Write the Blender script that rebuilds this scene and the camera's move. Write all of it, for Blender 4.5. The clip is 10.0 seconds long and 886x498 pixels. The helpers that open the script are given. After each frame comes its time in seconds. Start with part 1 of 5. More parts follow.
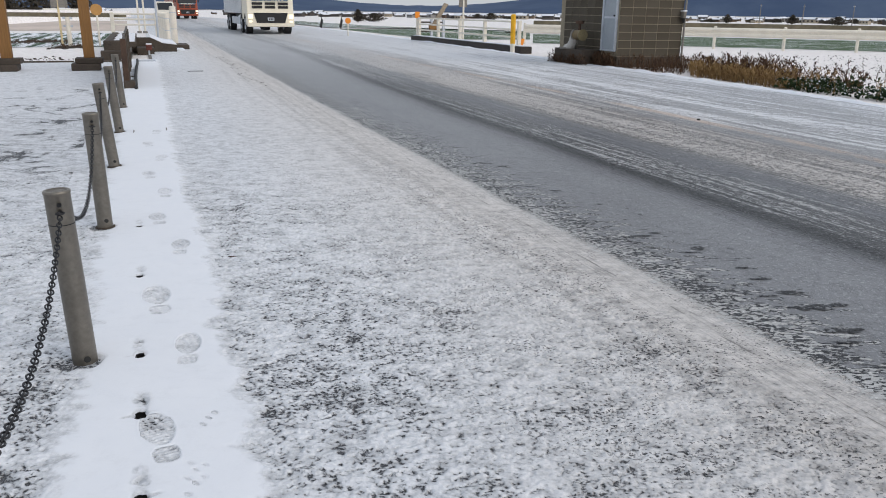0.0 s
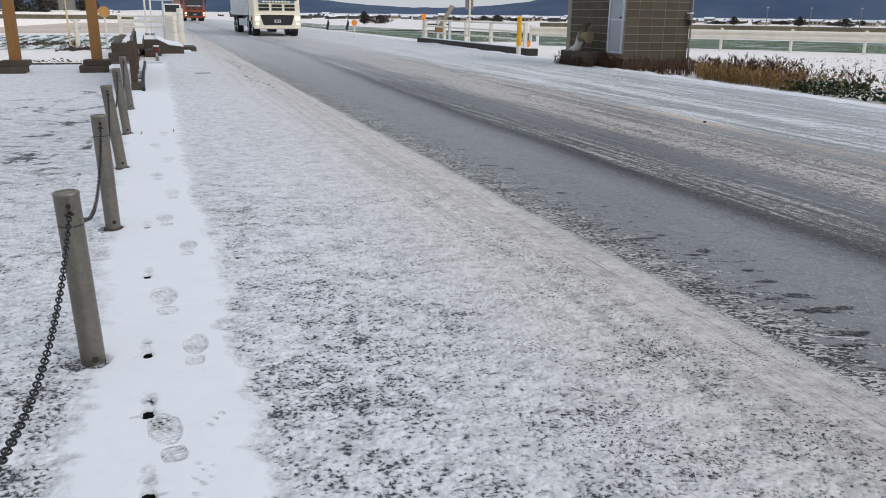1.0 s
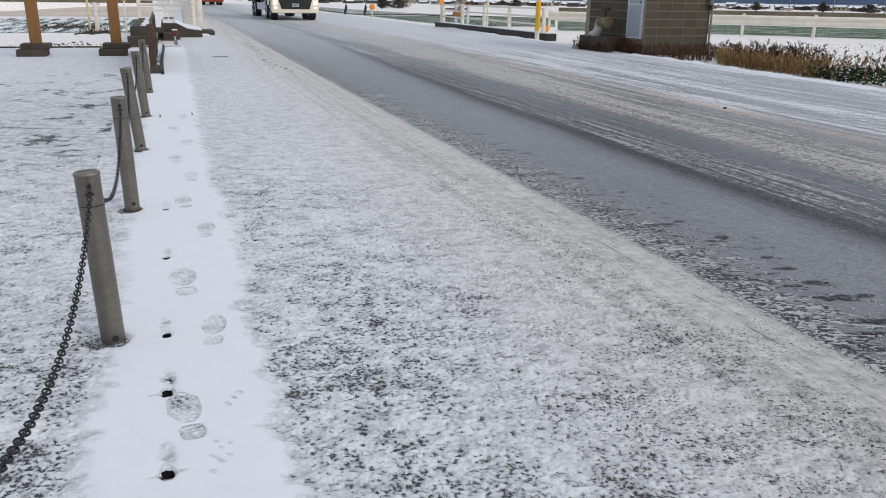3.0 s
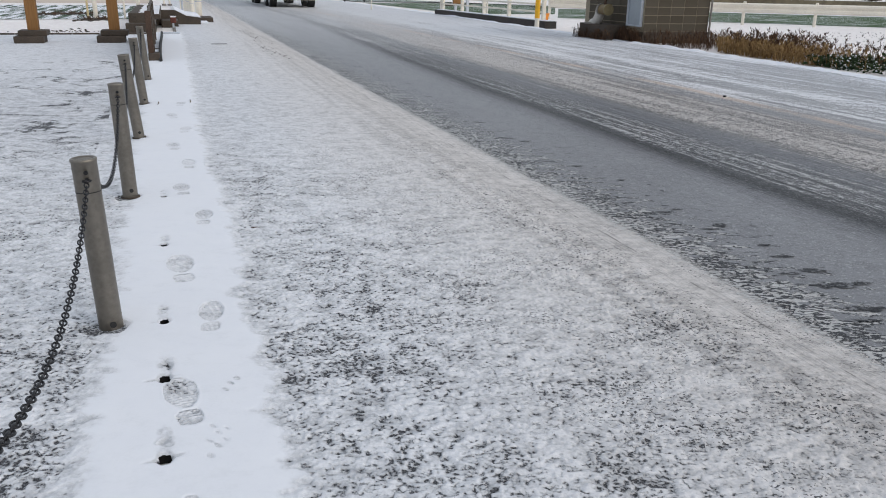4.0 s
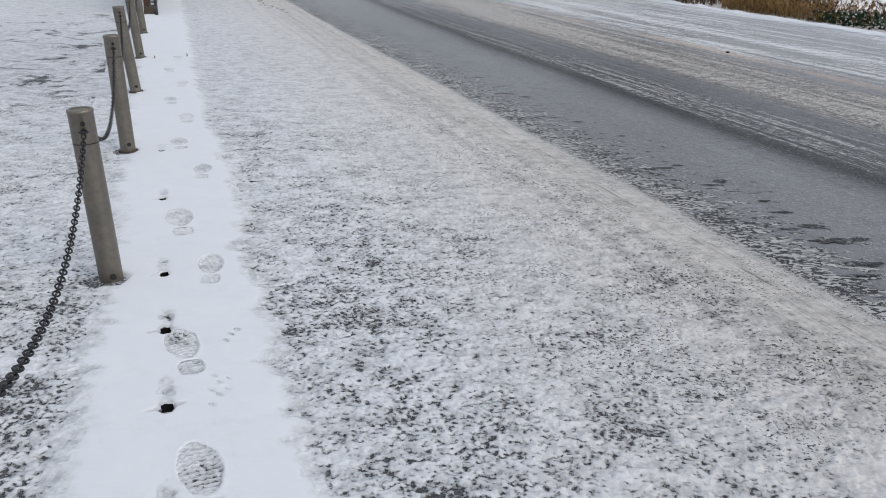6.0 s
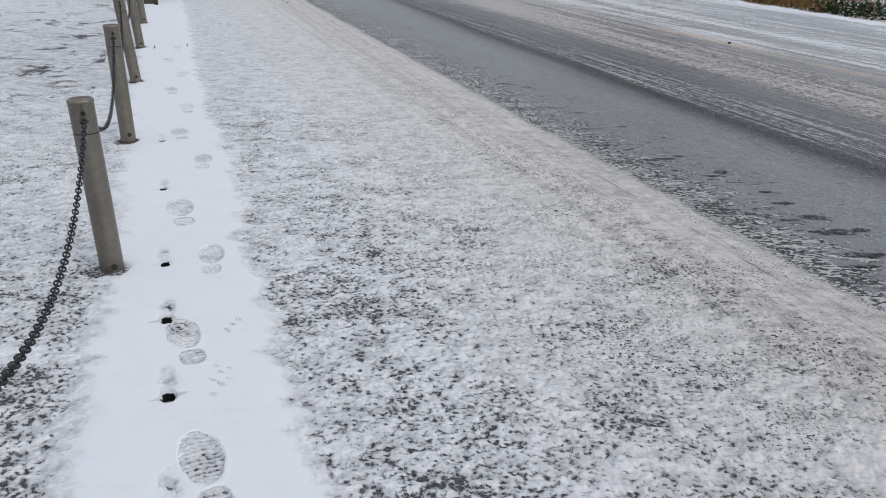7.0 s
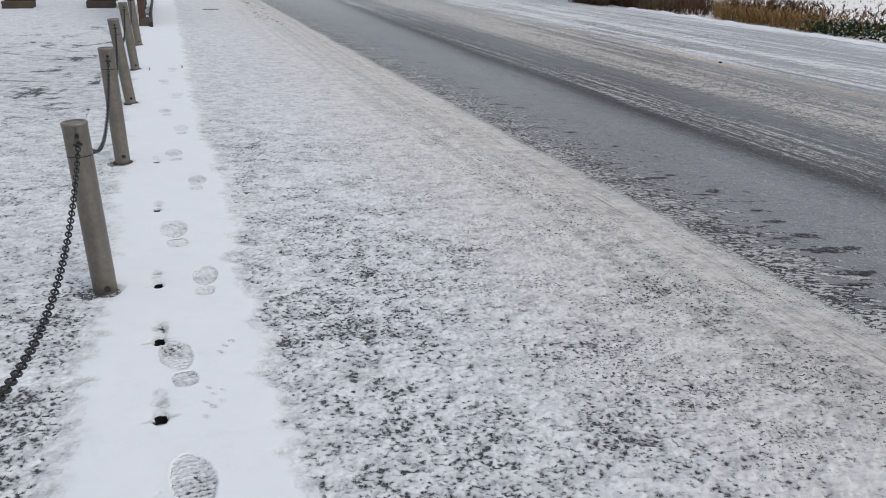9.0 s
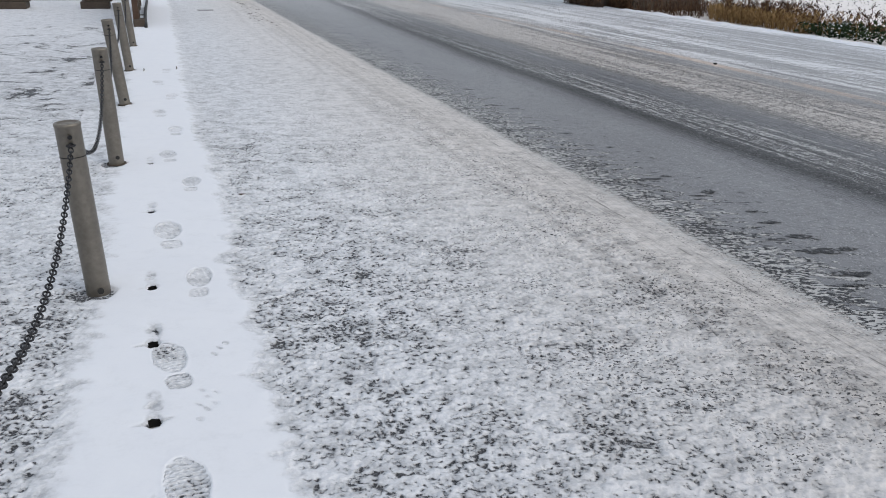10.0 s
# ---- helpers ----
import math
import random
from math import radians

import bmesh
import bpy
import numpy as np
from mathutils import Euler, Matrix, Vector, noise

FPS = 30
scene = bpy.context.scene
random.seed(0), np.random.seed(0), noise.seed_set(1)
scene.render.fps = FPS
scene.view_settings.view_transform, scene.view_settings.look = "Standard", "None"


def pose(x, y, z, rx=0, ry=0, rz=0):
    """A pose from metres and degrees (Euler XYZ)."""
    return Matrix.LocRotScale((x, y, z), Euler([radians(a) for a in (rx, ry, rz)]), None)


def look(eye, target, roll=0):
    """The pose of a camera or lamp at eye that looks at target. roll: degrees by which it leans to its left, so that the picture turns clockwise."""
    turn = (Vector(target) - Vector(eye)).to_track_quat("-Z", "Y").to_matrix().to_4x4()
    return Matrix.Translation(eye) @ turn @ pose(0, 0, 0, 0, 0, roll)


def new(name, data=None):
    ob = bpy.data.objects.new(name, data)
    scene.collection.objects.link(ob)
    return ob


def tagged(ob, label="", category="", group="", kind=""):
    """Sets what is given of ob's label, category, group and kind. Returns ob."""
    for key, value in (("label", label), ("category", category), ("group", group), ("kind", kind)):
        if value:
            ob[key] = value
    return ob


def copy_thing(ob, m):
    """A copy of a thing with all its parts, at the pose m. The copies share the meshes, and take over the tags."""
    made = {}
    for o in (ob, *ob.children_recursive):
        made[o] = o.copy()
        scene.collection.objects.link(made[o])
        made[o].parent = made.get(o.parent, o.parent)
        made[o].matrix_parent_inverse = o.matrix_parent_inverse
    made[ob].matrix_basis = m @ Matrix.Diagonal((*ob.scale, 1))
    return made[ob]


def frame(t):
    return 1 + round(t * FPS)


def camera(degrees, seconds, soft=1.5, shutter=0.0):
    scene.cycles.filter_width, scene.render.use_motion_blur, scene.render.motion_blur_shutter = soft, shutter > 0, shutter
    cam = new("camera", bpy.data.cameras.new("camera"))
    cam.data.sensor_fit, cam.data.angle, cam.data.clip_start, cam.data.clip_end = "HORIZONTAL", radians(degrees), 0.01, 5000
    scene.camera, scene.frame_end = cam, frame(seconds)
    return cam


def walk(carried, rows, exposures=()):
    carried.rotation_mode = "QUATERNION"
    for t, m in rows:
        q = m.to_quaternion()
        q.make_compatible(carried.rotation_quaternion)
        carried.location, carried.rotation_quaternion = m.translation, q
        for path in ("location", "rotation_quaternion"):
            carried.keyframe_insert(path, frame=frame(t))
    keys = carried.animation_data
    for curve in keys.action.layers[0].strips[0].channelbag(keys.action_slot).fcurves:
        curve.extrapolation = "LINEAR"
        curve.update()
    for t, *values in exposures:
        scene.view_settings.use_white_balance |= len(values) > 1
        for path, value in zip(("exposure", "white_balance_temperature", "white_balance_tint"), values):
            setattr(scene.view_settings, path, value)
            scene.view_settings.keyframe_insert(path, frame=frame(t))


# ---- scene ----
cam = camera(59.57, 10.0, 1.0)
walk(cam, [
    (0.0, pose(0.003, 0.022, 1.295, 72.92, -0.70, -20.59)),
    (0.5, pose(0.001, 0.018, 1.295, 73.02, -0.66, -20.42)),
    (1.0, pose(-0.002, 0.011, 1.299, 73.05, -0.69, -20.15)),
    (1.5, pose(-0.001, 0.008, 1.299, 72.96, -0.75, -19.77)),
    (2.0, pose(-0.003, 0.009, 1.293, 72.70, -0.80, -19.31)),
    (2.5, pose(-0.009, 0.011, 1.290, 72.36, -0.81, -18.91)),
    (4.0, pose(-0.000, -0.000, 1.284, 71.15, -0.94, -18.88)),
    (4.5, pose(0.001, 0.001, 1.281, 70.60, -1.02, -19.00)),
    (5.0, pose(0.002, 0.001, 1.278, 69.83, -1.08, -19.04)),
    (5.5, pose(-0.000, -0.004, 1.269, 68.88, -1.11, -18.95)),
    (7.0, pose(-0.003, -0.007, 1.262, 67.44, -1.17, -18.81)),
    (7.5, pose(0.001, -0.010, 1.263, 67.74, -1.08, -18.92)),
    (8.0, pose(-0.001, -0.012, 1.267, 68.20, -1.02, -19.05)),
    (8.5, pose(0.001, -0.015, 1.269, 68.60, -0.99, -19.14)),
    (9.0, pose(0.002, -0.015, 1.270, 68.85, -1.02, -19.25)),
    (9.5, pose(0.002, -0.011, 1.269, 68.93, -1.06, -19.41)),
    (10.0, pose(0.006, -0.006, 1.267, 68.94, -1.10, -19.58)),
], exposures=[(0.0, 0.12, 6540, 10), (2.5, 0.10, 6530, 10), (4.5, 0.07, 6520, 10), (5.5, 0.09, 6560, 10), (7.5, 0.09, 6580, 10), (8.5, 0.10, 6650, 10), (9.4, 0.11, 6570, 10), (10.0, 0.11, 6530, 10)])

# ---- world and sun: overcast winter morning ----
SUN_EL, SUN_ROT = radians(34), radians(140)
world = bpy.data.worlds.new("sky")
scene.world = world
world.use_nodes = True
wn = world.node_tree.nodes
sky = wn.new("ShaderNodeTexSky")
sky.sky_type, sky.sun_disc = "NISHITA", False
sky.sun_elevation, sky.sun_rotation = SUN_EL, SUN_ROT
sky.air_density, sky.dust_density, sky.ozone_density = 1.0, 3.0, 1.0
veil = wn.new("ShaderNodeMix")
veil.data_type = "RGBA"
veil.inputs[0].default_value = 0.72
veil.inputs[7].default_value = (4.65, 4.95, 5.36, 1)
world.node_tree.links.new(sky.outputs[0], veil.inputs[6])
world.node_tree.links.new(veil.outputs[2], wn["Background"].inputs[0])
wn["Background"].inputs[1].default_value = 0.14
sun = new("sun", bpy.data.lights.new("sun", "SUN"))
sun.data.energy, sun.data.angle, sun.data.color = 0.75, radians(40), (1.0, 0.97, 0.93)
sun.matrix_world = look((60 * math.sin(SUN_ROT), 60 * math.cos(SUN_ROT), 60 * math.tan(SUN_EL)), (0, 0, 0))


# ---- material helpers ----
class Mat:
    """A small node-graph writer on object coordinates (metres)."""

    def __init__(self, name):
        self.m = bpy.data.materials.new(name)
        self.m.use_nodes = True
        self.t = self.m.node_tree
        self.b = self.t.nodes["Principled BSDF"]
        self.co = self.t.nodes.new("ShaderNodeTexCoord").outputs["Object"]

    def link(self, a, b):
        if isinstance(a, bpy.types.NodeSocket):
            self.t.links.new(a, b)
        else:
            b.default_value = a

    def node(self, kind):
        return self.t.nodes.new(kind)

    def scaled(self, sx, sy, sz, co=None, turn=0.0):
        n = self.node("ShaderNodeMapping")
        self.t.links.new(co or self.co, n.inputs[0])
        n.inputs["Scale"].default_value = (sx, sy, sz)
        if turn:
            r = self.node("ShaderNodeMapping")
            r.inputs["Rotation"].default_value = (0, 0, radians(turn))
            self.t.links.new(co or self.co, r.inputs[0])
            self.t.links.new(r.outputs[0], n.inputs[0])
        return n.outputs[0]

    def noise(self, scale, detail=3, rough=0.55, co=None, dist=0.0):
        n = self.node("ShaderNodeTexNoise")
        self.t.links.new(co or self.co, n.inputs["Vector"])
        n.inputs["Scale"].default_value = scale
        n.inputs["Detail"].default_value = detail
        n.inputs["Roughness"].default_value = rough
        n.inputs["Distortion"].default_value = dist
        return n.outputs[0]

    def math(self, op, a, b=0.0, c=0.0):
        n = self.node("ShaderNodeMath")
        n.operation = op
        for s, v in zip(n.inputs, (a, b, c)):
            self.link(v, s)
        return n.outputs[0]

    def ramp(self, fac, stops, interp="LINEAR"):
        n = self.node("ShaderNodeValToRGB")
        self.link(fac, n.inputs[0])
        cr = n.color_ramp
        cr.interpolation = interp
        tone = lambda c: (c, c, c, 1) if isinstance(c, (int, float)) else (*c, 1)
        cr.elements[0].position, cr.elements[1].position = stops[0][0], stops[-1][0]
        cr.elements[0].color, cr.elements[1].color = tone(stops[0][1]), tone(stops[-1][1])
        for p, c in stops[1:-1]:
            cr.elements.new(p).color = tone(c)
        return n.outputs[0]

    def step(self, x, lo, hi):
        n = self.node("ShaderNodeMapRange")
        n.interpolation_type = "SMOOTHSTEP"
        self.link(x, n.inputs[0])
        n.inputs[1].default_value, n.inputs[2].default_value = lo, hi
        return n.outputs[0]

    def mix(self, fac, a, b, blend="MIX"):
        n = self.node("ShaderNodeMix")
        n.data_type, n.blend_type = "RGBA", blend
        self.link(fac, n.inputs[0])
        for s, v in ((n.inputs[6], a), (n.inputs[7], b)):
            self.link(v if isinstance(v, bpy.types.NodeSocket) else (*v, 1), s)
        return n.outputs[2]

    def axis(self, i):
        n = self.node("ShaderNodeSeparateXYZ")
        self.t.links.new(self.co, n.inputs[0])
        return n.outputs[i]

    def bump(self, height, distance, strength=1.0):
        n = self.node("ShaderNodeBump")
        self.link(height, n.inputs["Height"])
        n.inputs["Distance"].default_value = distance
        n.inputs["Strength"].default_value = strength
        self.t.links.new(n.outputs[0], self.b.inputs["Normal"])

    def out(self, color, rough=0.6, metal=0.0, spec=0.5):
        self.link(color if isinstance(color, bpy.types.NodeSocket) else (*color, 1), self.b.inputs["Base Color"])
        self.link(rough, self.b.inputs["Roughness"])
        self.link(metal, self.b.inputs["Metallic"])
        self.link(spec, self.b.inputs["Specular IOR Level"])
        return self.m


def simple(name, color, rough=0.6, metal=0.0, grain=40.0, vary=0.25, bump=0.001, spec=0.5):
    """Two scales of tone variation and a fine relief over one base colour."""
    k = Mat(name)
    a, b = k.noise(grain, 4), k.noise(grain * 0.08, 3)
    f = k.math("MULTIPLY_ADD", a, 0.5, k.math("MULTIPLY", b, 0.5))
    lo = [c * (1 - vary) for c in color]
    hi = [min(1, c * (1 + vary)) for c in color]
    k.bump(a, bump)
    return k.out(k.mix(k.step(f, 0.3, 0.7), lo, hi), k.math("MULTIPLY_ADD", a, 0.2, rough - 0.1), metal, spec)


SNOW = (0.80, 0.82, 0.86)


def snow_material(name="snow", lo=(0.76, 0.79, 0.85), hi=(0.86, 0.87, 0.90)):
    k = Mat(name)
    a, b = k.noise(90, 4), k.noise(7, 4)
    col = k.mix(k.step(b, 0.35, 0.7), lo, hi)
    k.bump(k.math("MULTIPLY_ADD", a, 0.35, b), 0.006, 0.7)
    k.b.inputs["Subsurface Weight"].default_value = 0.0
    return k.out(col, 0.75, 0.0, 0.25)


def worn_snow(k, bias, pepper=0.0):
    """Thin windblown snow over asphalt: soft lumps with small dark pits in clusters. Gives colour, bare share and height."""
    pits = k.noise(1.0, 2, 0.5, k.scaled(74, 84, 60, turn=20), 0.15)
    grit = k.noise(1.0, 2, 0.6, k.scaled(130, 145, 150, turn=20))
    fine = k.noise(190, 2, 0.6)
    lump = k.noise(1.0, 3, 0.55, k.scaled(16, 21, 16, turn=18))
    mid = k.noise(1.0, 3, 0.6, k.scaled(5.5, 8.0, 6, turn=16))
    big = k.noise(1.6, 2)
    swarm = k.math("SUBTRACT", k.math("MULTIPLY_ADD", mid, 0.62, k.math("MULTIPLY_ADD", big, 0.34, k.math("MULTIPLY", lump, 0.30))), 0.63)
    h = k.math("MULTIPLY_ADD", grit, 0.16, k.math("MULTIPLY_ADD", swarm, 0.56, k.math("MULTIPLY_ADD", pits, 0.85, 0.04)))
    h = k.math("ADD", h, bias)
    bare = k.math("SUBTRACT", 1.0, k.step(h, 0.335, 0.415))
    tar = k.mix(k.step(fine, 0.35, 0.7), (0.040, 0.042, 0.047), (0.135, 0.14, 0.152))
    # thin snow is greyer; shade between the lumps is put into this tone too
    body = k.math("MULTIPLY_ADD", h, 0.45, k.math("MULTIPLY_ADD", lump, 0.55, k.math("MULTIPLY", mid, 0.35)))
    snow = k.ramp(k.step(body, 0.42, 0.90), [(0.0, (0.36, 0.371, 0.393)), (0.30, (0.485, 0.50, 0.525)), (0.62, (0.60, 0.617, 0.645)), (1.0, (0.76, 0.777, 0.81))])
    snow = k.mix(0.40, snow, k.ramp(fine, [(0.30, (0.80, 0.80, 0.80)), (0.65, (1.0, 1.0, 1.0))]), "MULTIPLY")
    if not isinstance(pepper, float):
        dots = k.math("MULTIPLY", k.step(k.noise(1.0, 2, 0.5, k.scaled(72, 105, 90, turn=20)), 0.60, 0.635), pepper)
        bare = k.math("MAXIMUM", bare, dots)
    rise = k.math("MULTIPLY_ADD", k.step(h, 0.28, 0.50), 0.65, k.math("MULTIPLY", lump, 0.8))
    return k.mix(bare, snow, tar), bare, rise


def yard_material():
    """Asphalt under a thin windblown snow, worn through in pits, bare patches and a thin crack."""
    k = Mat("snowy_yard_asphalt")
    y = k.axis(1)
    near = k.math("SUBTRACT", 1.0, k.step(y, 2.2, 4.5))
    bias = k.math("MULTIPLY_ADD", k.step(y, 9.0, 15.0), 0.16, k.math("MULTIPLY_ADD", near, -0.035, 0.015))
    zone = k.math("MULTIPLY", k.step(y, 5.5, 7.5), k.math("SUBTRACT", 1.0, k.step(y, 13.5, 16.5)))
    puddle = k.math("MULTIPLY", k.step(k.noise(1.0, 5, 0.72, k.scaled(2.0, 1.3, 1, turn=14), 0.2), 0.54, 0.66), zone)
    bias = k.math("SUBTRACT", bias, k.math("MULTIPLY", puddle, 0.36))
    vein = k.math("ABSOLUTE", k.math("SUBTRACT", k.noise(1.0, 2, 0.5, k.scaled(0.5, 0.8, 1, turn=24), 0.5), 0.5))
    vein = k.math("MULTIPLY", k.math("SUBTRACT", 1.0, k.step(vein, 0.003, 0.012)), k.math("MULTIPLY", zone, k.step(k.noise(0.9, 2), 0.45, 0.55)))
    bias = k.math("SUBTRACT", bias, k.math("MULTIPLY", vein, 0.22))
    z = k.axis(2)
    thick = k.math("MULTIPLY", k.math("MULTIPLY", k.math("SUBTRACT", z, 0.006), 34.0), k.math("GREATER_THAN", z, 0.0008))
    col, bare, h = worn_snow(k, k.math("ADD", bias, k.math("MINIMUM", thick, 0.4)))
    k.bump(h, 0.018, 1.0)
    return k.out(col, k.math("MULTIPLY_ADD", bare, -0.2, 0.75), 0, 0.25)


def road_material():
    """Shoulder and carriageway: packed snow, sand-stained slush, icy wheel tracks and bare wet asphalt, in bands along the road."""
    k = Mat("snowy_road_asphalt")
    x, y = k.axis(0), k.axis(1)
    wob = k.math("SUBTRACT", k.noise(1.0, 4, 0.65, k.scaled(2.2, 1.1, 1)), 0.5)
    wide = k.math("SUBTRACT", k.noise(1.0, 2, 0.5, k.scaled(0.3, 0.16, 1)), 0.5)
    xw = k.math("ADD", k.math("MULTIPLY_ADD", wob, 0.26, x), k.math("MULTIPLY", wide, 0.10))
    p = lambda m: m / 16.0
    past = lambda y0, y1: k.math("SUBTRACT", k.math("MINIMUM", k.math("MAXIMUM", y, y0), y1), y0)
    # the lanes swing out a little further on
    lane_x = k.math("SUBTRACT", k.math("MULTIPLY_ADD", wide, 0.16, x), k.math("MULTIPLY", past(9.5, 30.0), 0.05))
    u, us = k.math("DIVIDE", xw, 16.0), k.math("DIVIDE", lane_x, 16.0)
    # shoulder: edge is the place across it, 2.33 at the border of the carriageway
    edge = k.math("SUBTRACT", k.math("MULTIPLY_ADD", wob, 0.10, x), k.math("MULTIPLY", past(12.0, 34.0), 0.006))
    ue = k.math("DIVIDE", edge, 16.0)
    rut = k.ramp(ue, [(p(1.62), 0.0), (p(1.80), 0.11), (p(1.98), 0.11), (p(2.12), -0.10), (p(2.30), -0.16)])
    pep = k.math("MULTIPLY", k.step(xw, 0.7, 1.2), k.step(k.math("ADD", k.noise(2.4, 3, 0.6), rut), 0.46, 0.62))
    pep = k.math("MULTIPLY", pep, k.math("SUBTRACT", 1.0, k.math("MULTIPLY", k.step(y, 4.5, 8.0), 0.6)))
    bias = k.ramp(u, [(p(0.2), 0.44), (p(0.5), 0.42), (p(0.9), 0.46), (p(1.3), 0.50), (p(1.6), 0.55), (p(1.82), 0.49), (p(2.1), 0.57), (p(2.4), 0.58)])
    bias = k.math("ADD", bias, k.math("MULTIPLY_ADD", k.step(y, 3.2, 7.5), 0.10, k.math("MULTIPLY_ADD", k.step(y, 8.0, 14.0), 0.06, k.math("MULTIPLY_ADD", k.step(y, 1.6, 3.2), 0.055, -0.055))))
    z = k.axis(2)
    thick = k.math("MULTIPLY", k.math("MULTIPLY", k.math("SUBTRACT", z, 0.006), 40.0), k.math("GREATER_THAN", z, 0.0008))
    thick = k.math("MULTIPLY", thick, k.math("MULTIPLY_ADD", k.step(xw, 0.9, 1.5), -0.35, 1.0))
    pep = k.math("MULTIPLY", pep, k.math("SUBTRACT", 1.0, k.step(thick, 0.16, 0.32)))
    over = k.math("MULTIPLY", k.math("MINIMUM", thick, 0.44), 0.90)
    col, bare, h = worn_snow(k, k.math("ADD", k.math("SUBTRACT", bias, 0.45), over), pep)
    deep = k.step(thick, 0.24, 0.42)
    calm = k.math("SUBTRACT", 1.0, k.math("MULTIPLY", deep, 0.93))
    col = k.mix(k.math("MULTIPLY", deep, 0.85), col, k.mix(k.noise(6, 3), (0.775, 0.80, 0.85), (0.83, 0.85, 0.885)))
    dirt = k.math("MULTIPLY", k.ramp(u, [(p(0.65), 0.0), (p(1.2), 0.45), (p(1.7), 0.8), (p(2.1), 1.25), (p(2.4), 1.25)]), k.math("MULTIPLY_ADD", k.noise(9, 4, 0.7), 0.8, 0.45))
    col = k.mix(dirt, col, k.mix(1.0, col, (0.90, 0.845, 0.785), "MULTIPLY"))
    drag = k.ramp(k.noise(1.0, 4, 0.7, k.scaled(95, 2.2, 1)), [(0.36, 0.72), (0.52, 1.0)])
    col = k.mix(k.math("MULTIPLY", k.step(edge, 1.85, 2.15), 0.85), col, k.mix(1.0, col, drag, "MULTIPLY"))
    ruts = k.ramp(k.noise(1.0, 3, 0.6, k.scaled(11, 0.22, 1)), [(0.36, 0.84), (0.56, 1.0)])
    col = k.mix(k.step(edge, 1.2, 1.8), col, k.mix(1.0, col, ruts, "MULTIPLY"))
    seam = k.math("MULTIPLY", k.math("SUBTRACT", 1.0, k.step(k.math("ABSOLUTE", k.math("SUBTRACT", k.math("MULTIPLY_ADD", wob, 0.07, x), 2.185)), 0.002, 0.007)), k.step(k.noise(5, 4), 0.46, 0.58))
    col = k.mix(k.math("MULTIPLY", seam, 0.6), col, (0.08, 0.075, 0.07))
    # carriageway: glazed strip with wet pits and slush crumbs along its border
    speck = k.math("MAXIMUM", k.step(k.noise(1.0, 3, 0.7, k.scaled(58, 42, 1, turn=25)), 0.57, 0.64), k.math("MULTIPLY", k.step(k.noise(1.0, 5, 0.75, k.scaled(20, 16, 1, turn=25)), 0.56, 0.65), 0.7))
    glaze = k.mix(k.noise(3.5, 4, 0.6, k.scaled(1, 0.35, 1)), (0.155, 0.16, 0.170), (0.25, 0.255, 0.268))
    glaze = k.mix(k.math("MULTIPLY", speck, 0.62), glaze, (0.45, 0.46, 0.475))
    crumbs = k.math("MULTIPLY_ADD", k.noise(1.0, 3, 0.6, k.scaled(30, 54, 1, turn=24), 0.4), 0.72, k.math("MULTIPLY", k.noise(1.0, 3, 0.6, k.scaled(4.0, 7.0, 1, turn=15)), 0.28))
    lift = k.ramp(ue, [(p(2.30), 0.40), (p(2.48), 0.50), (p(2.70), 0.59), (p(2.95), 0.70), (p(3.2), 0.8)])
    melt = k.math("SUBTRACT", 1.0, k.step(k.math("ADD", k.noise(1.0, 5, 0.68, k.scaled(8.0, 17.0, 1, turn=26)), lift), 1.04, 1.08))
    pool = k.math("MULTIPLY", k.step(k.noise(1.0, 5, 0.68, k.scaled(4.8, 11.0, 1, turn=24), 0.7), 0.63, 0.645), k.ramp(ue, [(p(2.45), 0.0), (p(2.6), 1.0), (p(3.0), 1.0), (p(3.12), 0.0)]))
    wet = k.math("MAXIMUM", melt, pool)
    lane = k.mix(wet, glaze, k.mix(speck, (0.040, 0.042, 0.046), (0.11, 0.114, 0.12)))
    lane = k.mix(pool, lane, (0.028, 0.030, 0.033))
    slush = k.math("MULTIPLY", k.step(k.math("SUBTRACT", crumbs, k.ramp(ue, [(p(2.3), -0.05), (p(2.45), -0.02), (p(2.75), 0.0), (p(3.0), 0.05), (p(3.2), 0.2)])), 0.485, 0.515), k.math("MULTIPLY", melt, k.math("SUBTRACT", 1.0, pool)))
    lane = k.mix(k.math("MULTIPLY", slush, 0.95), lane, k.mix(speck, (0.49, 0.49, 0.485), (0.66, 0.66, 0.65)))
    # wheel tracks beyond the glazed strip
    line = k.math("MULTIPLY_ADD", k.noise(1.0, 4, 0.75, k.scaled(105, 2.6, 1)), 0.45, k.math("MULTIPLY", k.noise(1.0, 3, 0.6, k.scaled(46, 0.35, 1)), 0.55))
    crumb = k.noise(1.0, 5, 0.75, k.scaled(26, 15, 1))
    broad = k.noise(1.0, 3, 0.6, k.scaled(1.6, 0.12, 1))
    amount = k.ramp(us, [(p(3.35), 0.0), (p(3.84), 0.0), (p(3.90), 0.36), (p(4.00), 0.46), (p(4.22), 0.44), (p(4.42), 0.40), (p(4.52), 0.28), (p(4.70), 0.32), (p(5.05), 0.58), (p(5.4), 0.70), (p(5.95), 0.66),
                         (p(6.15), 0.38), (p(6.70), 0.46), (p(6.90), 0.66), (p(7.25), 0.68), (p(7.4), 0.44), (p(7.75), 0.48), (p(7.9), 0.72), (p(8.2), 0.68), (p(8.4), 0.48), (p(9.2), 0.52), (p(9.75), 0.54), (p(10.4), 0.62)])
    tooth = k.math("SINE", k.math("MULTIPLY", k.math("MULTIPLY_ADD", x, 0.55, k.math("MULTIPLY_ADD", wob, 0.25, y)), 21.0))
